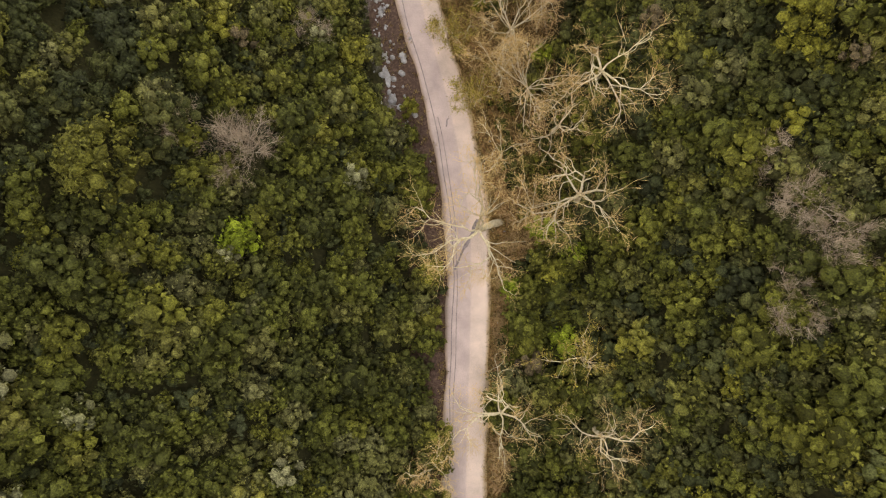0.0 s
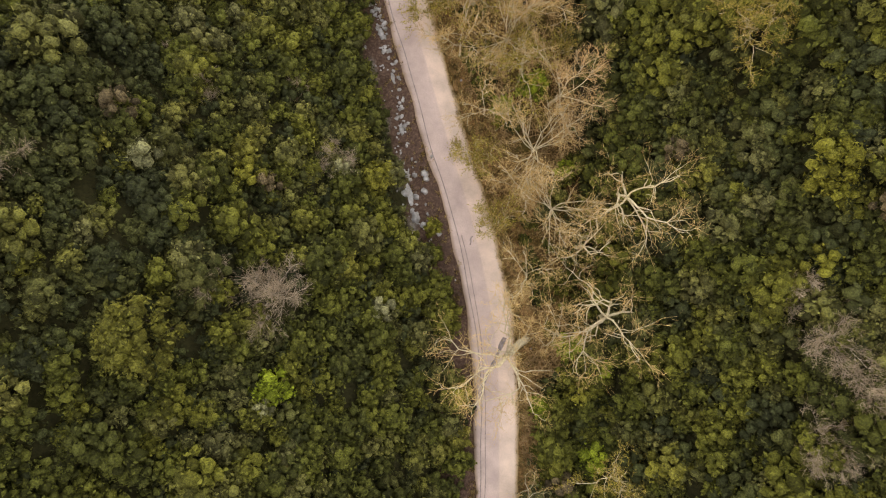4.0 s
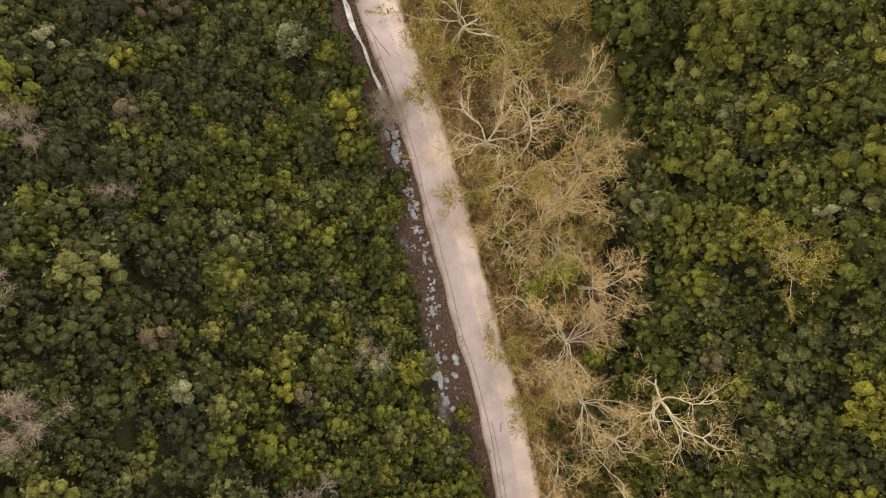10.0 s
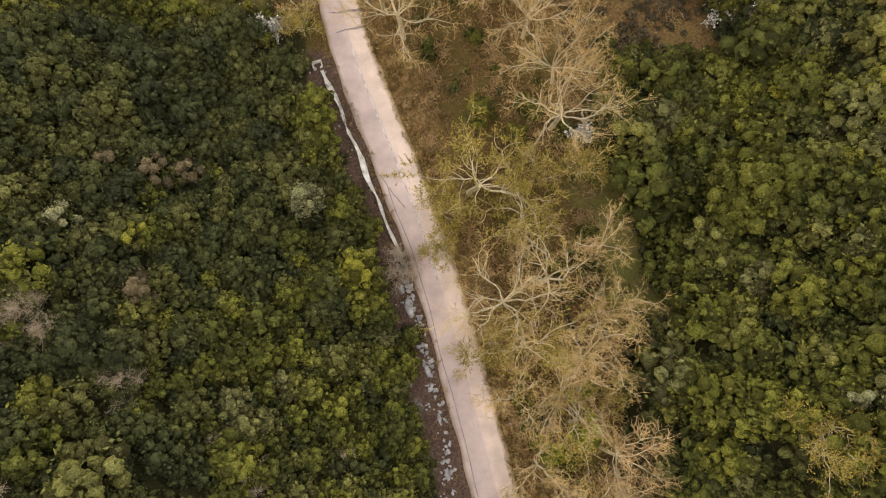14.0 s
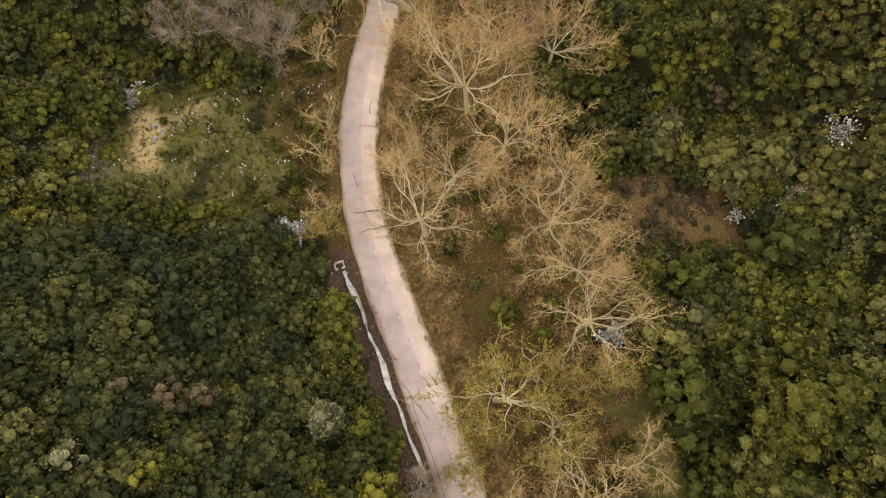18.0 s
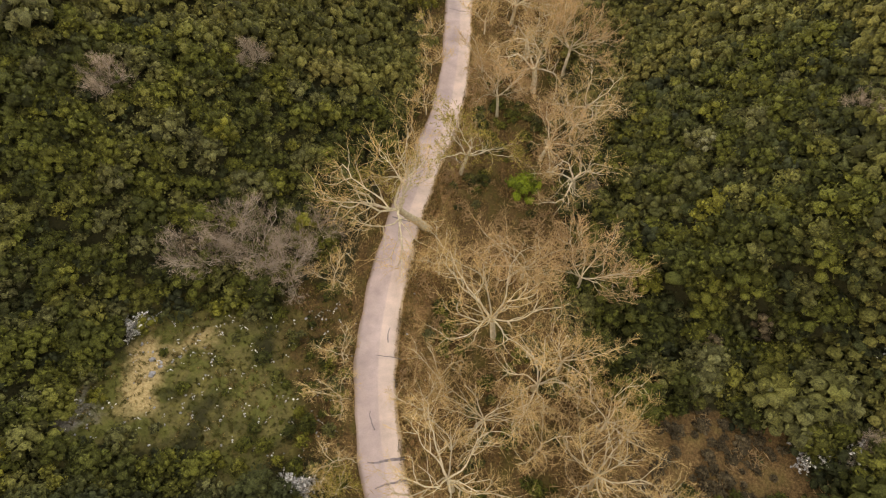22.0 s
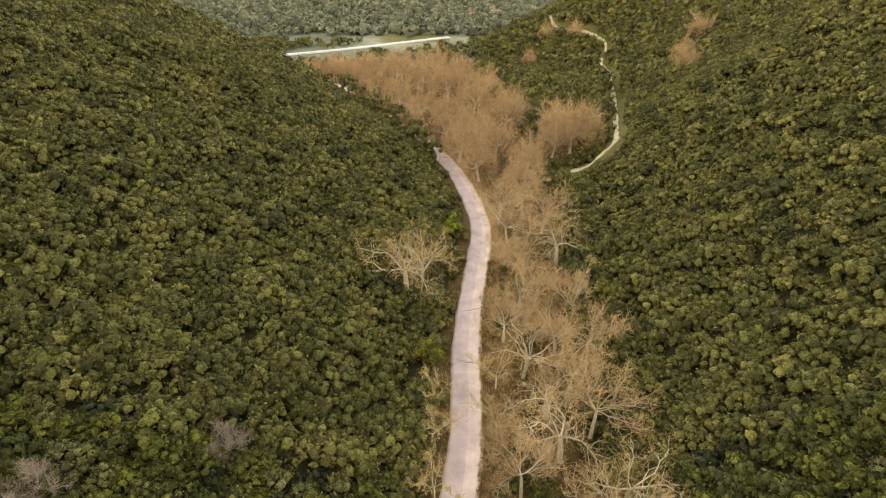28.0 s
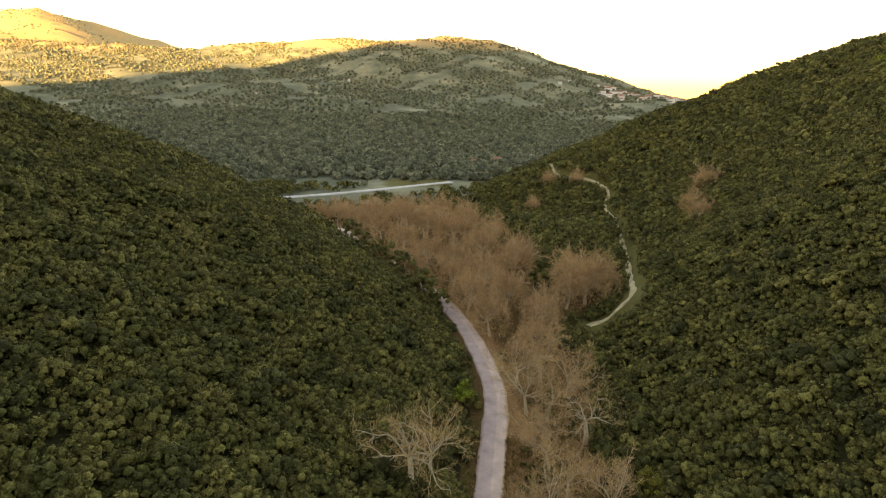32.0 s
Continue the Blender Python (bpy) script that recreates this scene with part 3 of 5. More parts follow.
def joined(name, kinds, spots, mat, label, category):
    """Many plants past counting in one mesh. spots: rows of x, y, z, scale, turn, kind."""
    Vs, Ts, tint, off = [], [], [], 0
    for k, (v, t) in enumerate(kinds):
        s = spots[spots[:, 5].astype(int) == k]
        if not len(s):
            continue
        c, n = np.cos(s[:, 4]), np.sin(s[:, 4])
        X = (v[None, :, 0] * c[:, None] - v[None, :, 1] * n[:, None]) * s[:, 3:4] + s[:, 0:1]
        Y = (v[None, :, 0] * n[:, None] + v[None, :, 1] * c[:, None]) * s[:, 3:4] + s[:, 1:2]
        Z = v[None, :, 2] * s[:, 3:4] + s[:, 2:3]
        Vs.append(np.stack([X, Y, Z], -1).reshape(-1, 3))
        tint.append(np.repeat(np.modf(np.abs(np.sin(s[:, 0] * 12.9898 + s[:, 1] * 78.233)) * 437.5)[0], len(v)))
        Ts.append((t[None] + (np.arange(len(s)) * len(v))[:, None, None]).reshape(-1, 3) + off)
        off += len(s) * len(v)
    me = mesh_from(name, np.concatenate(Vs), np.concatenate(Ts), mat)
    me.attributes.new("tint", "FLOAT", "POINT").data.foreach_set("value", np.concatenate(tint).astype(np.float32))
    return tagged(new(name, me), label, category, kind="stuff")


# ---- where the scrub grows ----


def away(x, y, line, r):
    keep = np.ones(len(x), bool)
    for p in line[::2]:
        keep &= (x - p[0]) ** 2 + (y - p[1]) ** 2 > r * r
    return keep


def jitter(x0, x1, y0, y1, step, r):
    X, Y = np.meshgrid(np.arange(x0, x1, step), np.arange(y0, y1, step * 0.9))
    X[1::2] += step / 2
    return (X + r.uniform(-0.34, 0.34, X.shape) * step).ravel(), (Y + r.uniform(-0.34, 0.34, Y.shape) * step).ravel()


def scrub_ok(x, y):
    d = x - road_x(np.clip(y, -80, 900))
    y = y + 1.8 * np.sin(x / 3.3) + 1.2 * np.sin(x / 1.5 + 1)
    d = d + 0.9 * np.sin(y / 2.7) + 0.6 * np.sin(y / 1.3)
    ok = (d > right_bare(y) + 1.2) | (d < -left_bare(y) - 1.6)
    return ok & ~((np.abs(d - 23) < 3.2) & (y > 46) & (y < 68))


RESERVED = [(-28.8, 9.6, 4.6), (-20.3, 12.6, 3.4), (25.8, 36.2, 4.6), (24.0, 61.6, 5.6), (-23.6, 62.0, 3.4), (31.8, 23.4, 3.6), (11.6, 107.8, 3.0), (19.3, 113.7, 3.0), (29.8, 86, 2.6), (39.4, 94.6, 2.6),
            (-50.6, 102.9, 1.6), (-15.6, 163.5, 3.6), (19.2, 184, 2.8), (-9.2, 209.5, 2.6)]


def clear_of(x, y):
    keep = np.ones(len(x), bool)
    for a, b_, r in RESERVED:
        keep &= (x - a) ** 2 + (y - b_) ** 2 > (0.72 * r) ** 2
    return keep


near_kinds = [crown(rng, R, H, c, 17, s) for R, H, c, s in ((2.1, 3.0, 16, 0.17), (1.9, 2.6, 14, 0.16), (2.5, 3.7, 19, 0.175), (1.7, 2.3, 12, 0.155), (2.2, 3.3, 16, 0.17), (1.5, 2.6, 11, 0.155))]
x, y = jitter(-72, 66, -44, 140, 2.3, rng)
d = x - road_x(np.clip(y, -80, 900))
keep = scrub_ok(x, y) & clear_of(x, y) & (np.abs(d) < 54)
x, y, d = x[keep], y[keep], d[keep]
size = rng.uniform(0.72, 1.22, len(x)) * np.where(rng.random(len(x)) < 0.10, 1.4, 1.0)
near_spots = np.stack([x, y, height(x, y) - 0.35, size, rng.uniform(0, 6.28, len(x)), rng.integers(0, 6, len(x))], 1)
broad = (d > 12) & (y > 36) & (y < 112)
near_spots[broad, 3] *= 1.35
keep = ~broad | (rng.random(len(x)) < 0.78)
near_spots, x, y, d = near_spots[keep], x[keep], y[keep], d[keep]
single = np.where((y > 4) & (y < 74) & (np.abs(d) < 26))[0][:280]
mask = np.ones(len(x), bool)
mask[single] = False
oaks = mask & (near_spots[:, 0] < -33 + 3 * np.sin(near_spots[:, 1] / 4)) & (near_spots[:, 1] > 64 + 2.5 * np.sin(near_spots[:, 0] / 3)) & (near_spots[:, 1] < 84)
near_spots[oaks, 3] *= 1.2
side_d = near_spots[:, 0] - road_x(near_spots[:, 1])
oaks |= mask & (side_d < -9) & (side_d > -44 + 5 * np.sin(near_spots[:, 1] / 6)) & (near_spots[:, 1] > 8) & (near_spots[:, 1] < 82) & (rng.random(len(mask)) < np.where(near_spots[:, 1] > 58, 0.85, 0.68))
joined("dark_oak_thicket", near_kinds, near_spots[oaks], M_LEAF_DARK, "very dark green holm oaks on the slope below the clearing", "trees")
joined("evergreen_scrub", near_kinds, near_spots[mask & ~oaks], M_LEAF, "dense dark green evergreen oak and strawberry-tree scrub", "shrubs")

low_kinds = [crown(rng, R, H, 6, 9, 0.18) for R, H in ((1.4, 1.7), (1.6, 2.0), (1.2, 1.5))]
lx, ly = jitter(-74, 68, -46, 142, 2.4, rng)
k = scrub_ok(lx, ly)
lx, ly = lx[k], ly[k]
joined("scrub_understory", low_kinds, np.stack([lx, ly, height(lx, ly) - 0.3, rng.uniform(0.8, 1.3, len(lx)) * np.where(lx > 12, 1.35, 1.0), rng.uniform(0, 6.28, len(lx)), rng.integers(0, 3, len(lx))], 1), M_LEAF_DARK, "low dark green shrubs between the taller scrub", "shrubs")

mid_kinds = [crown(rng, R, H, c, l, s) for R, H, c, l, s in ((2.5, 3.3, 11, 10, 0.22), (2.2, 2.9, 10, 10, 0.21), (2.9, 3.8, 13, 10, 0.23), (2.0, 2.9, 9, 10, 0.21), (3.0, 3.8, 7, 8, 0.38), (3.4, 4.3, 8, 8, 0.42))]
xs, ys = [], []
for x0, x1, y0, y1, st in ((-110, 110, -70, 40, 4.0), (-100, 100, 40, 150, 2.7), (-240, 260, 150, 330, 2.75), (-260, 380, 330, 560, 4.3)):
    x, y = jitter(x0, x1, y0, y1, st, rng)
    d = x - road_x(np.clip(y, -80, 900))
    k = scrub_ok(x, y) & clear_of(x, y)
    if y0 < 150:
        k &= (np.abs(d) >= 54) | (y >= 140)
    # only the slopes that face the valley or stand on the skyline
    k &= np.abs(x + 16) < 0.8 * np.maximum(65, np.maximum(0.66 * (y - 80) + 49, 0.96 * (y - 107) + 18)) + 27
    k &= away(x, y, TRAIL, 3.3) & away(x, y, TRAIL - [0, 4.4], 3.5) & ~((y > 318) & (y < 354) & (d < 0) & (d > -13)) & away(x, y, VALLEY_ROAD, 9) & away(x, y, VALLEY_ROAD - [0, 20], 20) & ~((y > 440) & (y < 600) & (x > -120) & (x < 25) & (rng.random(len(x)) < 0.85))
    xs.append(x[k]), ys.append(y[k])
x, y = np.concatenate(xs), np.concatenate(ys)
mid_spots = np.stack([x, y, height(x, y) - 0.4, rng.uniform(0.85, 1.35, len(x)) * np.where(y > 330, 1.3, 1.0), rng.uniform(0, 6.28, len(x)), np.where((y > 300) | (y < 40), 4 + rng.integers(0, 2, len(x)), rng.integers(0, 4, len(x)))], 1)
joined("hillside_scrub", mid_kinds, mid_spots, M_LEAF_FAR, "dark green evergreen woodland covering the valley sides", "woods")

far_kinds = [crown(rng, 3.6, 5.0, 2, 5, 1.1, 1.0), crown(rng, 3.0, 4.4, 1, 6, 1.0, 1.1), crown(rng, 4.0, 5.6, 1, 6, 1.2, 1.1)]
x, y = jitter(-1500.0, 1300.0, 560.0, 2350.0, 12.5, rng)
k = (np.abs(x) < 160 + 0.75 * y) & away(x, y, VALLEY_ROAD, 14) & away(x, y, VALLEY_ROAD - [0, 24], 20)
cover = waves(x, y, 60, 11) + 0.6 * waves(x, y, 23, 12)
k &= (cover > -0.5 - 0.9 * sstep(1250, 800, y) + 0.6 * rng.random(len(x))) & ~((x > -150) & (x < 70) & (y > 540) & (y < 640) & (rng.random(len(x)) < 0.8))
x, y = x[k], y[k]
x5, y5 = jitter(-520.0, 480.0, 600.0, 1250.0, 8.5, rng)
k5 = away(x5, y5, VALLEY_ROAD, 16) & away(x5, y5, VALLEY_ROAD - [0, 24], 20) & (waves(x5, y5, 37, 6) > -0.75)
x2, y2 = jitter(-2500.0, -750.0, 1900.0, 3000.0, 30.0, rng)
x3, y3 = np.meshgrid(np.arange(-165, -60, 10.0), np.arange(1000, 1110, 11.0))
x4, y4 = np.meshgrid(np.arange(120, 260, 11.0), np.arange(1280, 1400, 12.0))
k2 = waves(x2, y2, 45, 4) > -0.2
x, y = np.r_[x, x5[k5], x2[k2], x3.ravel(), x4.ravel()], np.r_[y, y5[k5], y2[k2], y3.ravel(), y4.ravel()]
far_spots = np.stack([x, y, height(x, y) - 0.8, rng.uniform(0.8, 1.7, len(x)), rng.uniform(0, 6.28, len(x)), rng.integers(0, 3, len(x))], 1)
joined("distant_woods", far_kinds, far_spots, M_LEAF_DISTANT, "distant patches of green trees on the far slope, haze painted into their colour", "woods")

# ---- single shrubs near the road ----
shrub_protos = []
for k in range(6):
    root = tagged(new("evergreen_shrub"), "rounded evergreen shrub with small dark olive-green leaves", "shrub", "shrubs beside the road")
    V, T = [], []
    for _ in range(3):
        tube(V, T, bough(rng, (0, 0, -0.3), (*rng.normal(0, 0.5, 2), 1), 1.7, 3, 0.15, 0), [0.09, 0.075, 0.06, 0.04], 5)
    part_of(root, "stem", np.concatenate(V), np.concatenate(T), M_BARK_DARK)
    part_of(root, "crown", *near_kinds[k], M_LEAF)
    shrub_protos.append(root)
used = set()
for s in near_spots[single]:
    k = int(s[5])
    m = Matrix.LocRotScale((s[0], s[1], s[2]), Euler((0, 0, s[4])), (s[3],) * 3)
    if k not in used:
        used.add(k)
        shrub_protos[k].matrix_basis = m
    else:
        c = copy_thing(shrub_protos[k], m)
        c.matrix_basis = m


def shrub(x, y, radius, tall, mat, label, name="shrub", clumps=9, leaves=24, size=0.26, group="", sink=0.3, stem=0.09):
    root = tagged(new(name), label, "shrub" if tall < 5 else "tree", group)
    V, T = [], []
    for _ in range(3):
        tube(V, T, bough(rng, (0, 0, -0.3), (*rng.normal(0, 0.35, 2), 1), tall * 0.6, 3, 0.12, 0), np.array([1, 0.85, 0.65, 0.45]) * stem, 6)
    part_of(root, "stem" if tall < 5 else "trunk", np.concatenate(V), np.concatenate(T), M_BARK_DARK)
    part_of(root, "crown", *crown(rng, radius, tall * 1.3, int(clumps * 1.4), int(leaves * 1.2), size * 0.75), mat)
    root.location = (x, y, float(height(x, y)) - sink)
    return root


for a in ((-28.6, 9.8, 4.4, 6.6, M_LEAF_BIG, "large spreading olive-green tree standing above the scrub", "broad_tree", 22, 34, 0.28),
          (24.0, 61.6, 5.2, 7.4, M_LEAF_BIG, "large domed olive-green tree beside a grassy gap", "broad_tree", 26, 34, 0.30),
          (31.8, 23.4, 3.2, 4.5, M_LEAF_YELLOW, "yellow-green rounded tree among dark scrub", "broad_tree", 12, 28, 0.25),
          (-23.6, 62.0, 2.5, 5.4, M_LEAF_PALE, "pale sage-grey rounded bush on a dark slope", "pale_bush", 12, 26, 0.26),
          (-4.6, 19.7, 1.4, 1.8, M_LEAF_YELLOW, "small yellow-green bush on the stony verge", "verge_bush", 7, 20, 0.18),
          (11.6, 107.8, 2.8, 4.6, M_LEAF_YELLOW, "yellowish rounded tree at the foot of the slope", "broad_tree", 12, 28, 0.26),
          (19.3, 113.7, 2.6, 4.4, M_LEAF_YELLOW, "yellow-green tree on the wooded slope", "broad_tree", 10, 28, 0.26),
          (-15.6, 163.5, 3.3, 6.4, M_LEAF_YELLOW, "bright yellow-green bush beside the road", "roadside_bush", 12, 28, 0.26),
          (19.2, 184.0, 3.0, 5.0, M_LEAF_YELLOW, "yellow-green bush at the edge of the planes", "roadside_bush", 10, 28, 0.26),
          (-9.2, 209.5, 2.6, 6.0, M_LEAF_BRIGHT, "bright lime-green bush beside the bend", "roadside_bush", 9, 28, 0.28),
          (-1.3, 124.8, 3.2, 3.0, M_LEAF_BRIGHT, "mound of green ivy under bare branches", "ivy_mound", 12, 24, 0.24),
          (7.5, 36.0, 2.6, 2.2, M_LEAF_BRIGHT, "green bramble patch among bare planes", "bramble", 9, 24, 0.22),
          (14.0, 3.0, 2.4, 2.4, M_LEAF_BRIGHT, "green bramble patch below a bare plane", "bramble", 9, 24, 0.22),
          (-3.5, 74.0, 2.6, 2.0, M_LEAF_BIG, "dark green bramble patch in the litter", "bramble", 9, 24, 0.22),
          (3.6, 33.6, 1.9, 1.8, M_LEAF_BRIGHT, "green bramble patch among bare planes", "bramble", 8, 20, 0.2),
          (8.4, 40.6, 1.6, 1.6, M_LEAF_BRIGHT, "green bramble patch among bare planes", "bramble", 8, 20, 0.2),
          (11.2, 26.0, 1.8, 1.8, M_LEAF_BRIGHT, "green bramble patch among bare planes", "bramble", 8, 20, 0.2),
          (10.6, 5.6, 2.2, 2.2, M_LEAF_BRIGHT, "green bramble patch below a bare plane", "bramble", 9, 22, 0.22),
          (13.0, -7.0, 2.6, 3.0, M_LEAF_BRIGHT, "green bramble patch below a bare plane", "bramble", 9, 22, 0.22),
          (7.0, -1.0, 1.6, 1.8, M_LEAF_BRIGHT, "fresh green bush at the edge of the scrub", "green_bush", 8, 22, 0.22),
          (0.6, 71.0, 2.0, 1.6, M_LEAF_BIG, "dark green bramble patch in the litter", "bramble", 9, 22, 0.22),
          (-20.0, 4.0, 2.4, 3.2, M_LEAF_BRIGHT, "brighter green bush in the scrub", "green_bush", 9, 26, 0.25),
          (205, 385, 5.0, 6.0, M_LEAF_BRIGHT, "lime-green tree standing out on the hillside", "green_tree", 12, 26, 0.5)):
    shrub(a[0], a[1], a[2], a[3], a[4], a[5], a[6], a[7], a[8], a[9])

# odd withered and yellowish shrubs in the scrub
n = 0
for _ in range(400):
    ox, oy = rng.uniform(-46, 44), rng.uniform(-30, 135)
    if n >= 54 or not scrub_ok(np.array([ox]), np.array([oy]))[0] or abs(ox - road_x(oy)) > 48 or not clear_of(np.array([ox]), np.array([oy]))[0]:
        continue
    dry = n % 3 == 0
    shrub(ox, oy, rng.uniform(1.3, 2.3), rng.uniform(3.0, 4.2), M_LEAF_DRY if dry else (M_LEAF_YELLOW if n % 3 == 1 else M_LEAF_PALE), "withered brown shrub among green scrub" if dry else ("yellow-green shrub among darker scrub" if n % 3 == 1 else "grey-green shrub among darker scrub"),
          "withered_shrub" if dry else "scrub_bush", 6, 14, 0.2, "odd shrubs in the scrub")
    n += 1

# blossoming shrubs: open twigs with white clusters
for bx, by, br, bh in ((-29.6, 84.5, 1.5, 2.4), (29.8, 86.0, 2.2, 3.4), (26.6, 87.2, 1.5, 2.6), (39.4, 94.6, 2.4, 3.6), (-50.6, 102.9, 1.1, 2.2), (9.0, 71.5, 1.3, 2.6), (-58.0, 93.5, 1.0, 1.6)):
    root = tagged(new("blossom_shrub"), "small leafless shrub covered in white blossom", "shrub", "blossoming shrubs")
    V, T, L = [], [], []
    for _ in range(9):
        p = bough(rng, (0, 0, -0.2), (*rng.normal(0, 0.7, 2), 1), bh, 5, 0.2, 0)
        tube(V, T, p, np.linspace(0.05, 0.012, 6), 4)
        for q in p[2:]:
            for _ in range(7):
                e = q + rng.normal(0, br * 0.32, 3)
                tube(V, T, [q, e], [0.014, 0.006], 3)
                L += [q + (e - q) * f for f in (0.4, 0.7, 1.0)]
    part_of(root, "branch_frame", np.concatenate(V), np.concatenate(T), M_BARK_GREY)
    part_of(root, "blossom", *leaf_cards(rng, np.array(L), rng.normal(0, 1, (len(L), 3)), 0.165, 0.9, 0.7), M_BLOSSOM)
    root.location = (bx, by, float(height(bx, by)))

# ---- bare trees along the stream ----
PLANES = "planes along the stream"
kinds = {
    "white": bare_tree(rng, "plane_tree", "bare plane tree with pale crooked limbs", 13, 8.0, 6, 0.40, 5, 4, crook=0.38, haze=30, group=PLANES),
    "wide": bare_tree(rng, "plane_tree", "wide bare plane tree with cream-coloured limbs", 13, 8.5, 9, 0.30, 5, 5, crook=0.24, haze=24, group=PLANES),
    "fan": bare_tree(rng, "plane_tree", "bare plane tree with a fan of thin straight limbs", 12, 7.0, 12, 0.24, 4, 5, crook=0.16, haze=20, group=PLANES),
    "fuzzy": bare_tree(rng, "plane_tree", "bare plane tree thick with tan twigs", 12, 7.0, 7, 0.24, 5, 6, crook=0.22, thick=1.2, haze=50, group=PLANES),
    "brown": bare_tree(rng, "plane_tree", "leafless tree with a brown haze of fine twigs", 13, 7.5, 8, 0.26, 5, 6, twig=M_TWIG_BROWN, crook=0.22, thick=1.5, haze=60, group=PLANES),
    "bud": bare_tree(rng, "plane_tree", "plane tree with yellow-green leaves just opening", 12, 7.0, 6, 0.28, 4, 5, buds=5, crook=0.30, haze=24, group=PLANES),
    "sapling": bare_tree(rng, "young_plane", "young leafless plane with thin tan branches", 7, 4.2, 5, 0.12, 4, 6, crook=0.24, haze=18, group=PLANES),
    "shoot": bare_tree(rng, "young_plane", "young plane with thin shoots and opening leaves", 6, 3.6, 6, 0.09, 4, 4, buds=3, crook=0.22, haze=20, group=PLANES),
    "leaning": bare_tree(rng, "plane_tree", "old plane tree leaning out over the road", 13, 9.0, 8, 0.40, 5, 5, haze=28, lean=(-0.80, 0.15), low=0.42, crook=0.30, group=PLANES),
    "grey": bare_tree(rng, "dead_tree", "grey leafless tree in the evergreen scrub", 8, 4.5, 11, 0.15, 5, 7, bark=M_BARK_GREY, twig=M_TWIG_GREY, haze=20, crook=0.14, low=0.24, group="leafless trees on the slope"),
    "greybush": bare_tree(rng, "dead_bush", "dry grey leafless bush in the evergreen scrub", 4.2, 4.0, 12, 0.07, 5, 6, bark=M_BARK_GREY, twig=M_TWIG_GREY, haze=14, crook=0.2, low=0.1, group="dry bushes in the scrub"),
    "far": bare_tree(rng, "plane_tree", "rounded leafless plane crown of orange-brown twigs", 13, 7.6, 10, 0.36, 5, 5, twig=M_TWIG_BROWN, bark=M_BARK, crook=0.20, thick=1.9, haze=230, dome=True, group=PLANES),
}
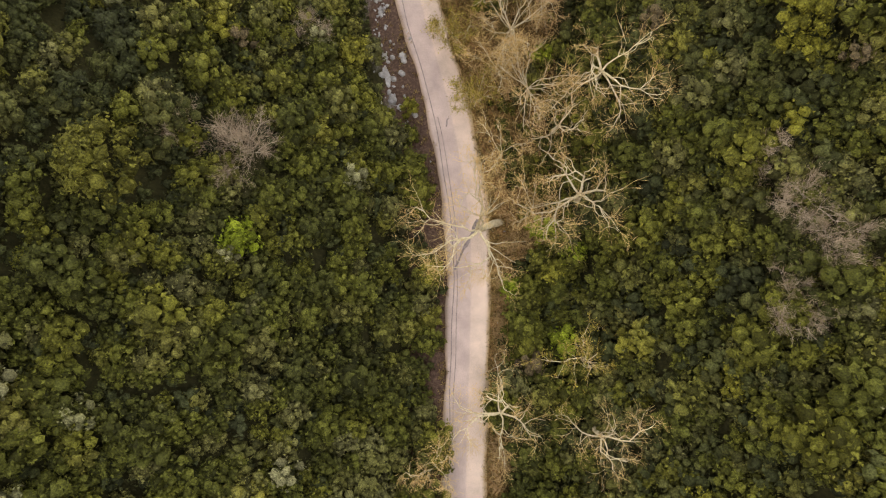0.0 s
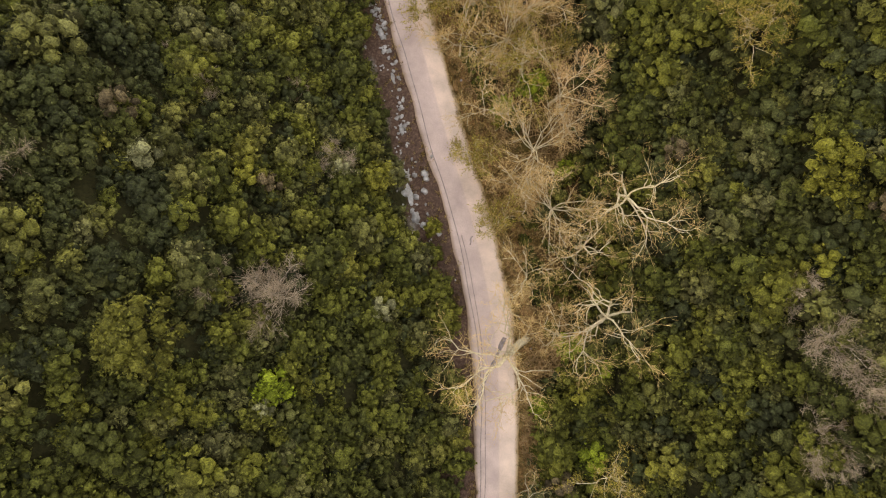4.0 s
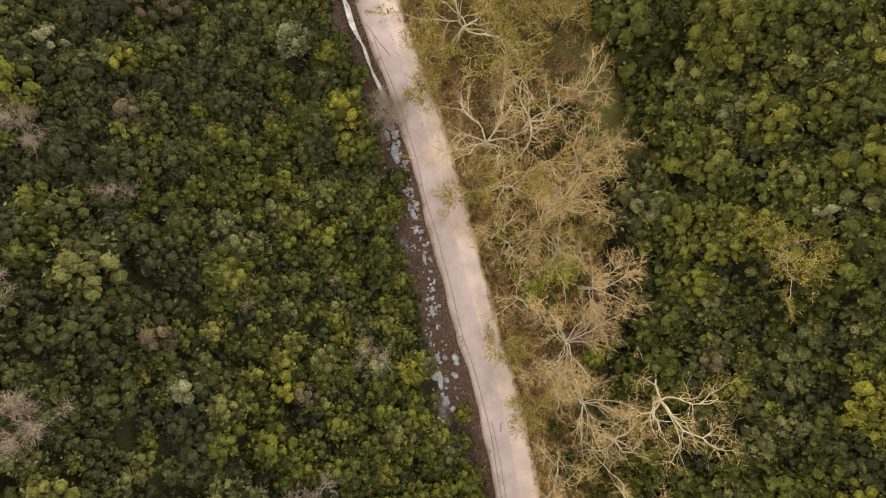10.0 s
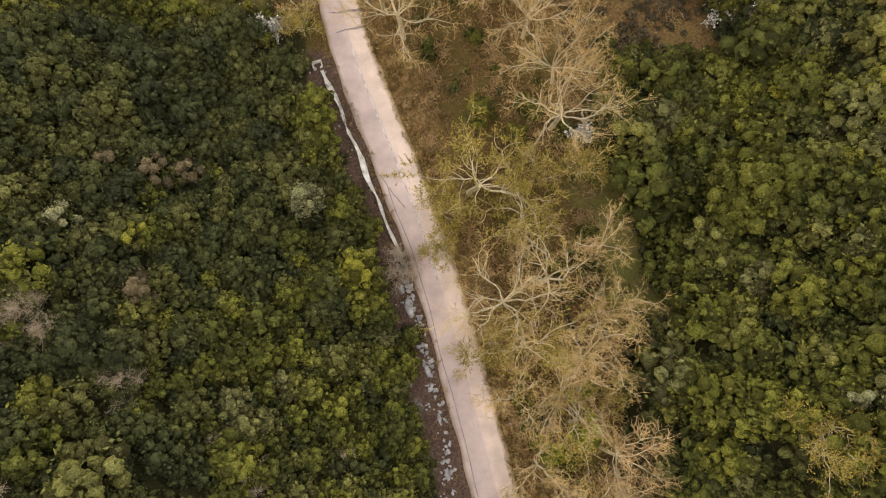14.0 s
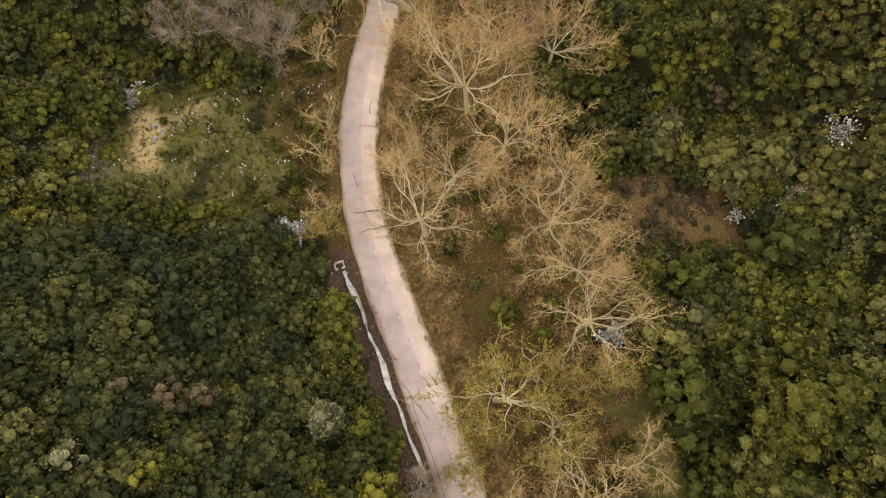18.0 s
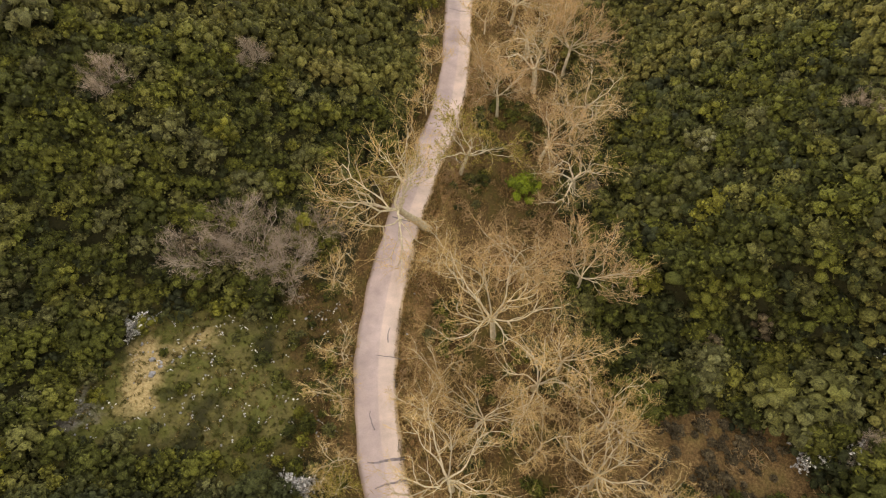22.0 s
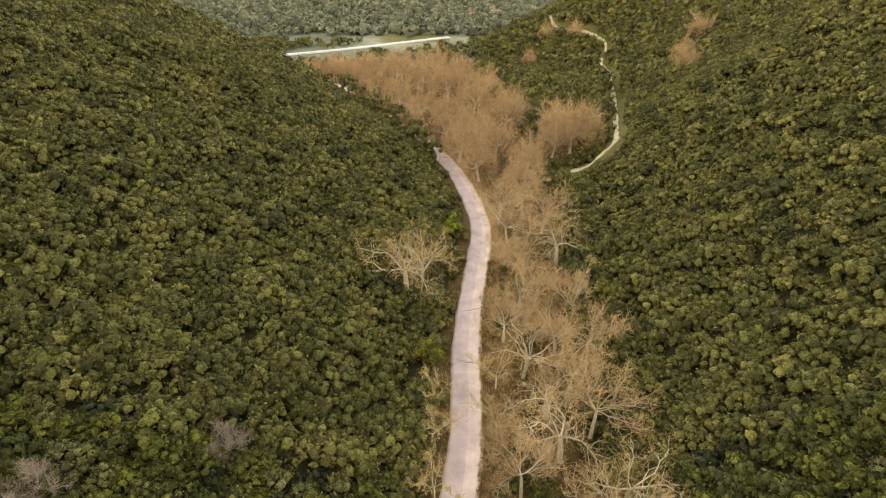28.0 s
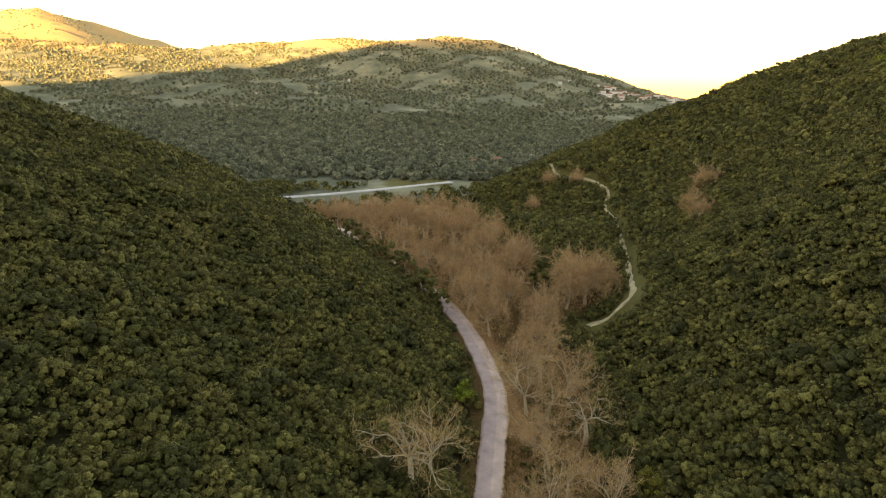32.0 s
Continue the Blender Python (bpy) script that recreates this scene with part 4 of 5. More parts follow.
PLACES = {
    "white": [(14.6, 9.0, 0.95, 40), (16.4, 22.3, 0.85, 130), (5.6, -14.5, 0.75, 10), (16, -16.5, 0.7, 200), (3.2, 53, 0.8, 300), (5.5, 123.5, 0.9, 70), (2.4, 146, 1.0, 15), (2.0, 154, 0.9, 100), (-19.6, 184, 1.15, 0), (13.5, 199, 1.0, 60), (12, 17, 0.6, 250), (9, 138, 0.8, 200), (10, 224, 1.0, 90)],
    "wide": [(-13.0, 84.0, 0.95, 0), (-1.4, 51, 0.85, 90), (5, 72, 0.8, 250), (-7.2, 101.6, 1.1, 20), (-3, 95, 0.8, 130), (2, 84, 0.8, 300), (0, 163, 0.95, 210), (4, 209, 1.0, 30), (-16.4, 188, 1.0, 140)],
    "fan": [(7.4, 28.6, 0.8, 200), (9.0, 20.6, 0.7, 70), (4.0, 40, 0.75, 20), (5.5, 78, 0.8, 120), (-10, 91, 0.8, 310), (7, 134, 0.8, 60), (1, 178, 0.9, 0)],
    "fuzzy": [(7, 44.5, 0.8, 40), (0, 97, 0.8, 170), (4, 90, 0.8, 120), (6, 157, 0.9, 100), (6, 184, 0.9, 60), (9, 48, 0.7, 99), (11, 50, 0.65, 10)],
    "brown": [(9.5, 34, 0.75, 10), (3.5, 107, 0.9, 80), (-3, 110, 0.9, 260), (2, 131, 0.8, 0), (-4, 140, 0.8, 120), (5, 192, 0.95, 200), (7, 170, 0.95, 230), (13, 214, 1.0, 10), (-2, 172, 0.8, 100), (11, 167, 0.9, 310), (8, 208, 0.9, 330), (8, 150, 0.95, 70), (3, 218, 0.9, 50), (12, 178, 0.85, 150)],
    "bud": [(-5.2, 64, 1.0, 0), (6, 37, 0.75, 100), (1.0, 46, 0.8, 210), (26.6, 36.4, 0.6, 77), (28, 38, 0.5, 170), (1.2, 60, 0.85, 120), (-10.5, 128, 0.95, 30), (14.6, -9, 0.7, 0), (-18.5, 125, 0.7, 200)],
    "sapling": [(6, 14, 0.9, 80), (1.8, 33, 0.9, 160), (-1, 40, 1.0, 20), (5.5, 24, 0.9, 120), (-16, 92, 0.9, 10), (-14, 96, 1.0, 90), (-25.8, 87, 0.7, 200), (-25.5, 94, 0.8, 130), (-25.8, 99, 0.7, 20), (-27.5, 109, 0.9, 260), (-14, 111, 1.0, 40), (9, 80, 1.0, 111), (-3, 88, 1.0, 70), (-15.5, 140, 0.8, 45), (-14.5, 150, 0.8, 200), (-6, 150, 1.0, 99), (-5, 160, 1.0, 10), (-14.2, 157, 0.8, 77), (2, 199, 1.0, 100), (9.5, 8, 0.8, 70), (-1.5, -20.5, 0.8, 30), (10, 57, 0.9, 30)],
    "shoot": [(-8.6, 61, 0.9, 0), (-8.0, 57, 0.8, 120), (0.5, 28, 0.8, 210), (3.0, 20, 0.8, 70), (-3, 47, 0.9, 300), (8, 66, 0.9, 40), (3, 66.5, 0.9, 160), (11, 40, 0.8, 90), (-25.2, 84, 0.7, 60)],
    "leaning": [(-14.9, 118.0, 1.2, 0), (6.2, 6.6, 0.9, 20)],
    "grey": [(-43, 111.2, 0.85, 0), (-36.8, 113.4, 0.9, 110), (-33.5, 110, 0.75, 220), (33, 7, 0.6, 0), (-40, 116, 0.8, 70), (32, -2, 0.6, 40), (45, 132, 0.7, 10), (37, 122, 0.5, 90), (-30, 116, 0.7, 0)],
    "greybush": [(-20.3, 12.6, 0.95, 0), (-15, 27, 0.6, 90), (-40, 24, 0.7, 180), (-27, 34, 0.5, 40), (-19, 35, 0.4, 0), (-13.3, 54.6, 0.7, 200), (-38, 43, 0.6, 20), (-46, 49, 0.7, 70), (-30, 37.5, 0.35, 120), (32.5, 86.5, 0.6, 0), (-55, 130, 0.8, 0), (-40, 139, 0.7, 0), (30.5, 12, 0.7, 60), (35, 3, 0.8, 140), (-44, 33, 0.7, 20), (-26, 14, 0.6, 200)],
    "far": [(11, 236, 0.85, 0), (1, 247, 0.9, 203), (15, 250, 0.9, 50), (-4, 262, 0.95, 33), (8, 266, 1.0, 103), (34, 271, 1.2, 130), (27, 267, 0.95, 10), (41, 277, 1.0, 220), (32, 281, 1.1, 300), (-20, 284, 0.9, 93), (4, 281, 0.95, 210), (-7, 279, 0.9, 150), (14, 291, 1.1, 9), (-28, 302, 0.85, 153), (-5, 298, 1.0, 3), (-37, 317, 0.8, 213), (-15, 308, 1.0, 300), (5, 312, 1.15, 90), (19, 307, 0.9, 240), (-25, 322, 1.0, 63), (-4, 330, 1.2, 140), (13, 332, 1.0, 200), (-34, 340, 0.9, 273), (-15, 346, 1.0, 10), (2, 352, 1.1, 75), (-42, 350, 0.85, 250), (-27, 358, 1.1, 15), (-8, 370, 1.1, 170), (-44, 366, 0.9, 310), (-24, 378, 1.0, 255), (-40, 384, 0.95, 80), (-58, 376, 0.85, 20), (-14, 392, 0.95, 105), (-32, 398, 1.0, 45), (-54, 396, 0.9, 260), (-70, 402, 0.85, 200), (-44, 412, 0.9, 165), (-62, 416, 0.85, 110), (62, 452, 0.8, 0), (76, 440, 0.75, 40), (100.7, 334.5, 0.85, 90), (82, 300, 0.7, 140), (88, 320, 0.7, 20), (50, 436, 0.8, 70)],
}
for key, rows in PLACES.items():
    for n, (px_, py_, sc, turn) in enumerate(rows):
        m = Matrix.LocRotScale((px_, py_, float(height(px_, py_)) - 0.1), Euler((0, 0, radians(turn))), (sc, sc, sc * (1 + 0.06 * math.sin(7 * n))))
        ob = kinds[key] if n == 0 else copy_thing(kinds[key], m)
        ob.matrix_basis = m

# ---- taller evergreens where the road goes out of sight ----
for k in range(24):
    ty = 259 + k * 3.2
    td = 4.4 + 4.0 * ((k * 7) % 5) / 4
    shrub(float(road_x(ty)) - td, ty, 2.8 + 0.5 * (k % 3), 7.6 + 0.7 * (k % 4), M_LEAF_FAR, "tall dark evergreen tree at the roadside", "evergreen_tree", 7, 12, 0.34, "roadside evergreens")

# ---- stream ----
sy = np.arange(44, 60, 1.0)
stream_line = np.stack([road_x(sy) + 13 + 3 * np.sin(sy / 19) + 0.4 * np.sin(sy / 2.7), sy], 1)
sw = np.maximum(0.03, 0.04 + 0.16 * np.sin(sy / 5.1) + 0.18 * np.sin(sy / 2.3))
tagged(new("stream_water", ribbon("stream_water", stream_line, [-sw, sw], 0.22, M_WATER, 0, 0, True, 0.3)), "dark shallow stream under leafless planes", "water", kind="structure")

# ---- dirt track and valley road ----
tagged(new("dirt_track", ribbon("dirt_track", TRAIL, [-0.8, -0.3, 0.3, 0.8], 0.14, M_SOIL, 0.35, 3, True, 0.5)), "pale sandy dirt track climbing the hillside", "track", kind="structure")
tagged(new("valley_road", ribbon("valley_road", VALLEY_ROAD, [-3.0, 0, 3.0], 0.6, M_GRAVEL, 1.0, 5, True, 0.9)), "pale road along the main valley floor", "road", kind="structure")

# ---- road surface details ----
LINE = ROAD[(ROAD[:, 1] > -45) & (ROAD[:, 1] < 240)]


def strip(name, y0, y1, off, width, mat, label, lift=0.106, wobble=0.0, seed=0):
    ln = LINE[(LINE[:, 1] >= y0) & (LINE[:, 1] <= y1)]
    s = np.arange(len(ln)) * 1.5
    o = off + wobble * (np.sin(s / 3.1 + seed) + 0.6 * np.sin(s / 1.3 + 2 * seed))
    ob = new(name, ribbon(name, ln, [o - width / 2, o + width / 2], lift, mat, 0.0, 0, False, 0.003))
    ob.parent = road
    return tagged(ob, label)


strip("crack", -40, 36.3, -1.8, 0.045, M_TAR_STREAK, "long dark crack along the lane", wobble=0.08, seed=1)
strip("crack", 35.5, 66, -1.84, 0.05, M_TAR_STREAK, "long dark crack along the lane", wobble=0.10, seed=2)
strip("crack", -20, 20, -1.35, 0.022, M_TAR_STREAK, "thin dark crack along the lane", wobble=0.06, seed=3)
strip("centre_line", 52, 84, 0.10, 0.08, M_LINE, "worn white centre line", 0.109, 0.03, 5)


# Dark tapering strip across the asphalt, from hairline to half a metre wide.
def streak_across(x0, y0, x1, y1, w0, w1, seed):
    r = np.random.default_rng(seed)
    n = 12
    t = np.linspace(0, 1, n)
    ln = np.stack([x0 + (x1 - x0) * t, y0 + (y1 - y0) * t], 1) + np.cumsum(r.normal(0, 0.07, (n, 2)), 0) * np.sin(np.pi * t)[:, None]
    w = (w0 + (w1 - w0) * t) * r.uniform(0.6, 1.4, n) / 2
    ob = new("crack", ribbon("crack", ln, [-w, w], 0.112, M_TAR_STREAK, 0, 0, False, 0.004))
    ob.parent = road


for k, c in enumerate(((-18.1, 87.3, -22.3, 86.9, 0.36, 0.08), (-17.6, 85.1, -21.3, 84.2, 0.28, 0.08), (-16.0, 118.9, -20.4, 120.0, 0.48, 0.2), (-21.6, 90.4, -22.2, 92.6, 0.10, 0.05), (-19.4, 95.2, -19.6, 96.4, 0.10, 0.05), (-0.3, 17.6, 0.0, 18.6, 0.16, 0.08),
                       (-20.4, 101.0, -20.2, 103.0, 0.08, 0.04), (-10.4, 129.8, -14.0, 134.0, 0.3, 0.1), (3.4, 6.8, 0.6, 1.0, 0.45, 0.12), (-8.0, 166.0, -11.0, 167.0, 0.2, 0.08), (-5.2, 182.0, -9.0, 181.0, 0.2, 0.08), (-12.8, 62.0, -15.8, 66.0, 0.10, 0.05), (-18.6, 98.8, -21.8, 99.4, 0.05, 0.03))):
    streak_across(*c, 40 + k)

# ---- concrete drain and culvert beside the road ----
drain_line = spline([(-13.2, 55.2), (-13.9, 57.2), (-15.3, 60.8), (-17.3, 66.1), (-19.5, 71.2), (-21.3, 76.0), (-23.0, 79.3)], 0.8)
drain_line = drain_line + np.cumsum(rng.normal(0, 0.05, drain_line.shape), 0) * np.sin(np.linspace(0, 3.14, len(drain_line)))[:, None] * 0.8
side = frame_of(drain_line)
drain_line = drain_line + side * (0.09 * np.sin(np.arange(len(drain_line)) * 0.9) + 0.10 * np.sin(np.arange(len(drain_line)) * 0.37 + 1))[:, None]
prof = [(-0.62, -0.30), (-0.62, 0.10), (-0.45, 0.12), (-0.24, -0.16), (0.24, -0.16), (0.45, 0.12), (0.62, 0.10), (0.62, -0.30)]
DV = np.zeros((len(drain_line), len(prof), 3))
wv = 0.32 + 0.14 * np.sin(np.arange(len(drain_line)) * 0.55) + rng.uniform(-0.15, 0.15, len(drain_line))
wv = wv * np.interp(drain_line[:, 1], [35, 40, 50, 57, 82], [0.2, 0.4, 0.5, 1.0, 1.1]) * (1 + 0.35 * np.sin(np.arange(len(drain_line)) * 2.3) * (drain_line[:, 1] < 58))
for j, (o, z) in enumerate(prof):
    DV[:, j, :2] = drain_line + side * (o * wv)[:, None]
    DV[:, j, 2] = z * 0.6 + 0.10 + 0.03 * np.sin(np.arange(len(drain_line)) * 1.7 + j)
w = len(prof)
q = (np.arange(len(drain_line) - 1)[:, None] * w + np.arange(w - 1)[None, :]).ravel()
tagged(new("drain_channel", mesh_from("drain_channel", DV.reshape(-1, 3), np.stack([q, q + 1, q + w + 1, q + w], 1), M_CONCRETE)), "pale concrete drainage channel along the road", "drain", kind="structure")


def box_mesh(name, lo, hi, mat, bevel=0.03):
    bm = bmesh.new()
    bmesh.ops.create_cube(bm, size=1)
    for v in bm.verts:
        v.co = [(lo[k] + hi[k]) / 2 + v.co[k] * (hi[k] - lo[k]) for k in range(3)]
    if bevel:
        bmesh.ops.bevel(bm, geom=bm.edges[:], offset=bevel, segments=1, affect="EDGES")
    me = bpy.data.meshes.new(name)
    bm.to_mesh(me)
    bm.free()
    me.materials.append(mat)
    return me


culvert = tagged(new("culvert"), "square concrete culvert inlet with an open dark shaft", "culvert")
for nm, lo, hi in (("wall", (-1.0, 0.55, -1.2), (1.0, 0.80, 0.14)), ("wall", (-1.0, -0.55, -1.2), (-0.75, 0.55, 0.12)), ("wall", (0.75, -0.55, -1.2), (1.0, 0.55, 0.12)), ("wall", (-1.0, -0.80, -1.2), (-0.35, -0.55, 0.10)), ("wall", (0.35, -0.80, -1.2), (1.0, -0.55, 0.10)), ("floor_slab", (-0.75, -0.55, -1.2), (0.75, 0.55, -1.0))):
    ob = new(nm, box_mesh(nm, lo, hi, M_CONCRETE))
    ob.parent = culvert
culvert.matrix_basis = pose(-23.6, 80.1, 0.02, 0, 0, 16) @ Matrix.Scale(0.62, 4)

# ---- stones on the verge and in the clearing ----
stone_meshes = []
for k in range(6):
    v = ICO_V * rng.uniform(0.65, 1.25, (12, 1)) * [1, rng.uniform(0.6, 0.9), rng.uniform(0.45, 0.7)]
    stone_meshes.append(mesh_from("stone", v, ICO_T, M_ROCK))
stone_at = [(-6.9 + rng.normal(0, 0.9), 23.5 + rng.normal(0, 2.6), rng.uniform(0.15, 0.65)) for _ in range(34)]
stone_at += [(road_x(v) - 5.4 + rng.normal(0, 0.8), v, rng.uniform(0.06, 0.24)) for v in rng.uniform(6, 80, 150)]
stone_at += [(float(np.interp(v, [20, 31.7, 37.5, 45.5, 50.6, 57], [-7.0, -7.9, -8.7, -10.6, -11.9, -13.9])) + rng.normal(0, 0.30), v, rng.uniform(0.10, 0.34)) for v in np.r_[rng.uniform(26, 57, 120), rng.uniform(40, 57, 110)]]
stone_at += [(-48 + rng.normal(0, 1.8), 98.5 + rng.normal(0, 1.8), rng.uniform(0.15, 0.5)) for _ in range(8)]
stone_at += [(rng.uniform(-58, -24), rng.uniform(87, 108), rng.uniform(0.08, 0.22)) for _ in range(70)]
stone_at += [(-56 + rng.normal(0, 3), 91 + rng.normal(0, 1.6), rng.uniform(0.08, 0.22)) for _ in range(22)]
stone_at += [(road_x(v) + 3.2 + rng.exponential(1.5), v, rng.uniform(0.06, 0.2)) for v in rng.uniform(-20, 130, 40)]
stone_at.sort(key=lambda s: -s[2])
for sx, sy, sr in stone_at[:285]:
    ob = tagged(new("stone", stone_meshes[int(rng.integers(6))]), "pale weathered limestone lying on the ground", "stone", "loose stones")
    ob.matrix_basis = Matrix.LocRotScale((float(sx), float(sy), float(height(sx, sy)) + 0.15 * sr), Euler((0, 0, rng.uniform(0, 6.28))), (sr, sr, sr))

# flat pale rock slabs bared on the cut bank
for sx, sy, sl, sw_, turn in ((-7.4, 23.6, 2.3, 0.75, 14), (-6.6, 20.9, 1.2, 0.6, -8), (-8.0, 31.6, 1.1, 0.35, 12), (-12.3, 50.4, 1.7, 0.6, 18), (-8.9, 37.6, 0.9, 0.3, 10), (-10.2, 43.0, 1.2, 0.35, 15), (-13.3, 52.6, 1.0, 0.4, 20), (-6.0, 16.5, 1.4, 0.5, -5)):
    ob = tagged(new("rock_slab", stone_meshes[int(rng.integers(6))]), "flat pale limestone slab bared on the verge", "rock", "rock slabs on the bank")
    ob.matrix_basis = Matrix.LocRotScale((sx, sy, float(height(sx, sy)) + 0.02), Euler((0, 0, radians(turn))), (sw_, sl, 0.28))

rest_ = np.array([(float(p[0]), float(p[1]), p[2]) for p in stone_at[285:]])
joined("rubble", [(v, ICO_T)], np.stack([rest_[:, 0], rest_[:, 1], height(rest_[:, 0], rest_[:, 1]) + 0.02, rest_[:, 2], rng.uniform(0, 6.28, len(rest_)), np.zeros(len(rest_))], 1), M_ROCK, "small pale stones and rubble along the verges", "rubble")

# ---- low green growth under the planes ----
y = rng.uniform(-40, 235, 1300)
d = 5.0 + rng.random(len(y)) * np.maximum(right_bare(y) - 4.0, 0.5)
x = road_x(y) + d
k = (waves(x, y, 6.5, 14) > 0.12) & (d < right_bare(y) + 1)
x, y = x[k], y[k]
joined("bramble_understory", near_kinds, np.stack([x, y, height(x, y) - 0.5, rng.uniform(0.3, 0.7, len(x)), rng.uniform(0, 6.28, len(x)), rng.integers(0, 6, len(x))], 1), M_LEAF, "low green brambles and ivy under leafless trees", "undergrowth")
y = rng.uniform(85, 109, 60)
x = road_x(y) - 4.5 - rng.exponential(4.5, 60)
joined("clearing_brush", near_kinds, np.stack([x, y, height(x, y) - 0.4, rng.uniform(0.25, 0.55, 60), rng.uniform(0, 6.28, 60), rng.integers(0, 6, 60)], 1), M_LEAF, "low dark brush along the edge of the clearing", "undergrowth")

for _ in range(46):
    a_, far_ = rng.uniform(0, 6.28), rng.uniform(0.72, 1.1)
    sx, sy = -41 + 15.5 * far_ * math.cos(a_), 96.5 + 11.5 * far_ * math.sin(a_)
    if sx > -28 and rng.random() < 0.4:
        continue
    pale = rng.random() < 0.3
    shrub(sx, sy, rng.uniform(0.6, 1.7), rng.uniform(0.9, 2.4), M_LEAF_YELLOW if pale else M_LEAF, "small yellow-green shrub at the edge of a clearing" if pale else "small dark green shrub at the edge of a clearing", "clearing_shrub", 5, 16, 0.2, "shrubs round the clearing")
x, y = rng.uniform(6, 31, 150), rng.uniform(80, 93, 150)
k = ~scrub_ok(x, y)
x, y = x[k], y[k]
joined("withered_bracken", near_kinds, np.stack([x, y, height(x, y) - 0.45, rng.uniform(0.25, 0.5, len(x)), rng.uniform(0, 6.28, len(x)), rng.integers(0, 6, len(x))], 1), M_LEAF_DRY, "low withered reddish-brown bracken in a gap", "undergrowth")
x, y = rng.uniform(10, 34, 60), np.where(rng.random(60) < 0.5, rng.normal(81, 1.0, 60), rng.normal(93, 1.0, 60))
joined("gap_edge_brush", near_kinds, np.stack([x, y, height(x, y) - 0.4, rng.uniform(0.4, 0.8, 60), rng.uniform(0, 6.28, 60), rng.integers(0, 6, 60)], 1), M_LEAF, "dark green brush round the edge of the gap", "undergrowth")

# ---- grass and litter ----
blade_v, blade_t = [], []
for _ in range(9):
    a = rng.uniform(0, 6.28)
    p = np.array([np.cos(a), np.sin(a), 0]) * rng.uniform(0, 0.14)
    o = np.array([np.cos(a + 1.5), np.sin(a + 1.5), 0]) * 0.035
    tip = p + [np.cos(a) * rng.uniform(0.1, 0.4), np.sin(a) * rng.uniform(0.1, 0.4), rng.uniform(0.25, 0.5)]
    blade_t.append([len(blade_v), len(blade_v) + 1, len(blade_v) + 2])
    blade_v += [p - o, p + o, tip]
tuft = (np.array(blade_v), np.array(blade_t))


def tufts(name, x, y, mat, label, lo, hi):
    s = np.stack([x, y, height(x, y) - 0.03, rng.uniform(lo, hi, len(x)), rng.uniform(0, 6.28, len(x)), np.zeros(len(x))], 1)
    joined(name, [tuft], s, mat, label, "grass")


y = rng.uniform(-44, 200, 15000)
d = 2.3 + rng.exponential(5.0, len(y))
k = d < right_bare(y) + 2
y2 = rng.uniform(-44, 200, 1300)
d2 = -(2.35 + rng.exponential(1.6, len(y2)))
k2 = -d2 < left_bare(y2) + 1
tufts("dry_verge_grass", np.r_[road_x(y[k]) + d[k], road_x(y2[k2]) + d2[k2]], np.r_[y[k], y2[k2]], M_DRY, "straw-coloured dry grass and stalks on the verges", 0.5, 1.5)
y = rng.uniform(84, 110, 3800)
x = rng.uniform(-60, -25, len(y))
k = (x - road_x(y) > -left_bare(y) - 2) & (x - road_x(y) < -3.5)
tufts("meadow_grass", x[k], y[k], M_GRASS, "green and straw meadow grass in the clearing", 0.4, 1.1)
y = rng.uniform(86, 109, 1500)
x = rng.uniform(-58, -26, len(y))
k = (x - road_x(y) > -left_bare(y) - 2) & (x - road_x(y) < -4) & (waves(x, y, 2.6, 5) > 0.15)
tufts("meadow_straw", x[k], y[k], M_DRY, "dry straw stalks among the meadow grass", 0.5, 1.2)
x = rng.uniform(-56, -26, 150)
y = rng.uniform(87, 107, 150)
v, t = leaf_cards(rng, np.zeros((4, 3)) + rng.normal(0, 0.08, (4, 3)) + [0, 0, 0.3], np.array([[0, 0, 1.0]] * 4), 0.09, 0.3)
joined("meadow_flowers", [(v, t)], np.stack([x, y, height(x, y), rng.uniform(0.8, 1.9, 150), rng.uniform(0, 6.28, 150), np.zeros(150)], 1), M_BLOSSOM, "scattered white flowers in the meadow", "flowers")

n = 46
a, rr = rng.uniform(0, 6.28, n), np.sqrt(rng.random(n)) * 0.9
pts = np.stack([np.cos(a) * rr, np.sin(a) * rr, rng.uniform(0.1, 1.3, n) * (1.1 - rr * 0.6)], 1)
thicket = leaf_cards(rng, pts, unit(np.stack([np.cos(a), np.sin(a), 0 * a], 1) + rng.normal(0, 0.5, (n, 3))), 0.42, 0.5, 0.05)
y = rng.uniform(-44, 235, 1300)
d = rng.uniform(1.0, 3.6, len(y)) + rng.random(len(y)) * (right_bare(y) + 1)
k = (d > 3.4) & (d < right_bare(y) + 1.5) & (waves(road_x(y) + d, y, 4.5, 9) > -0.25)
x, y = (road_x(y) + d)[k], y[k]
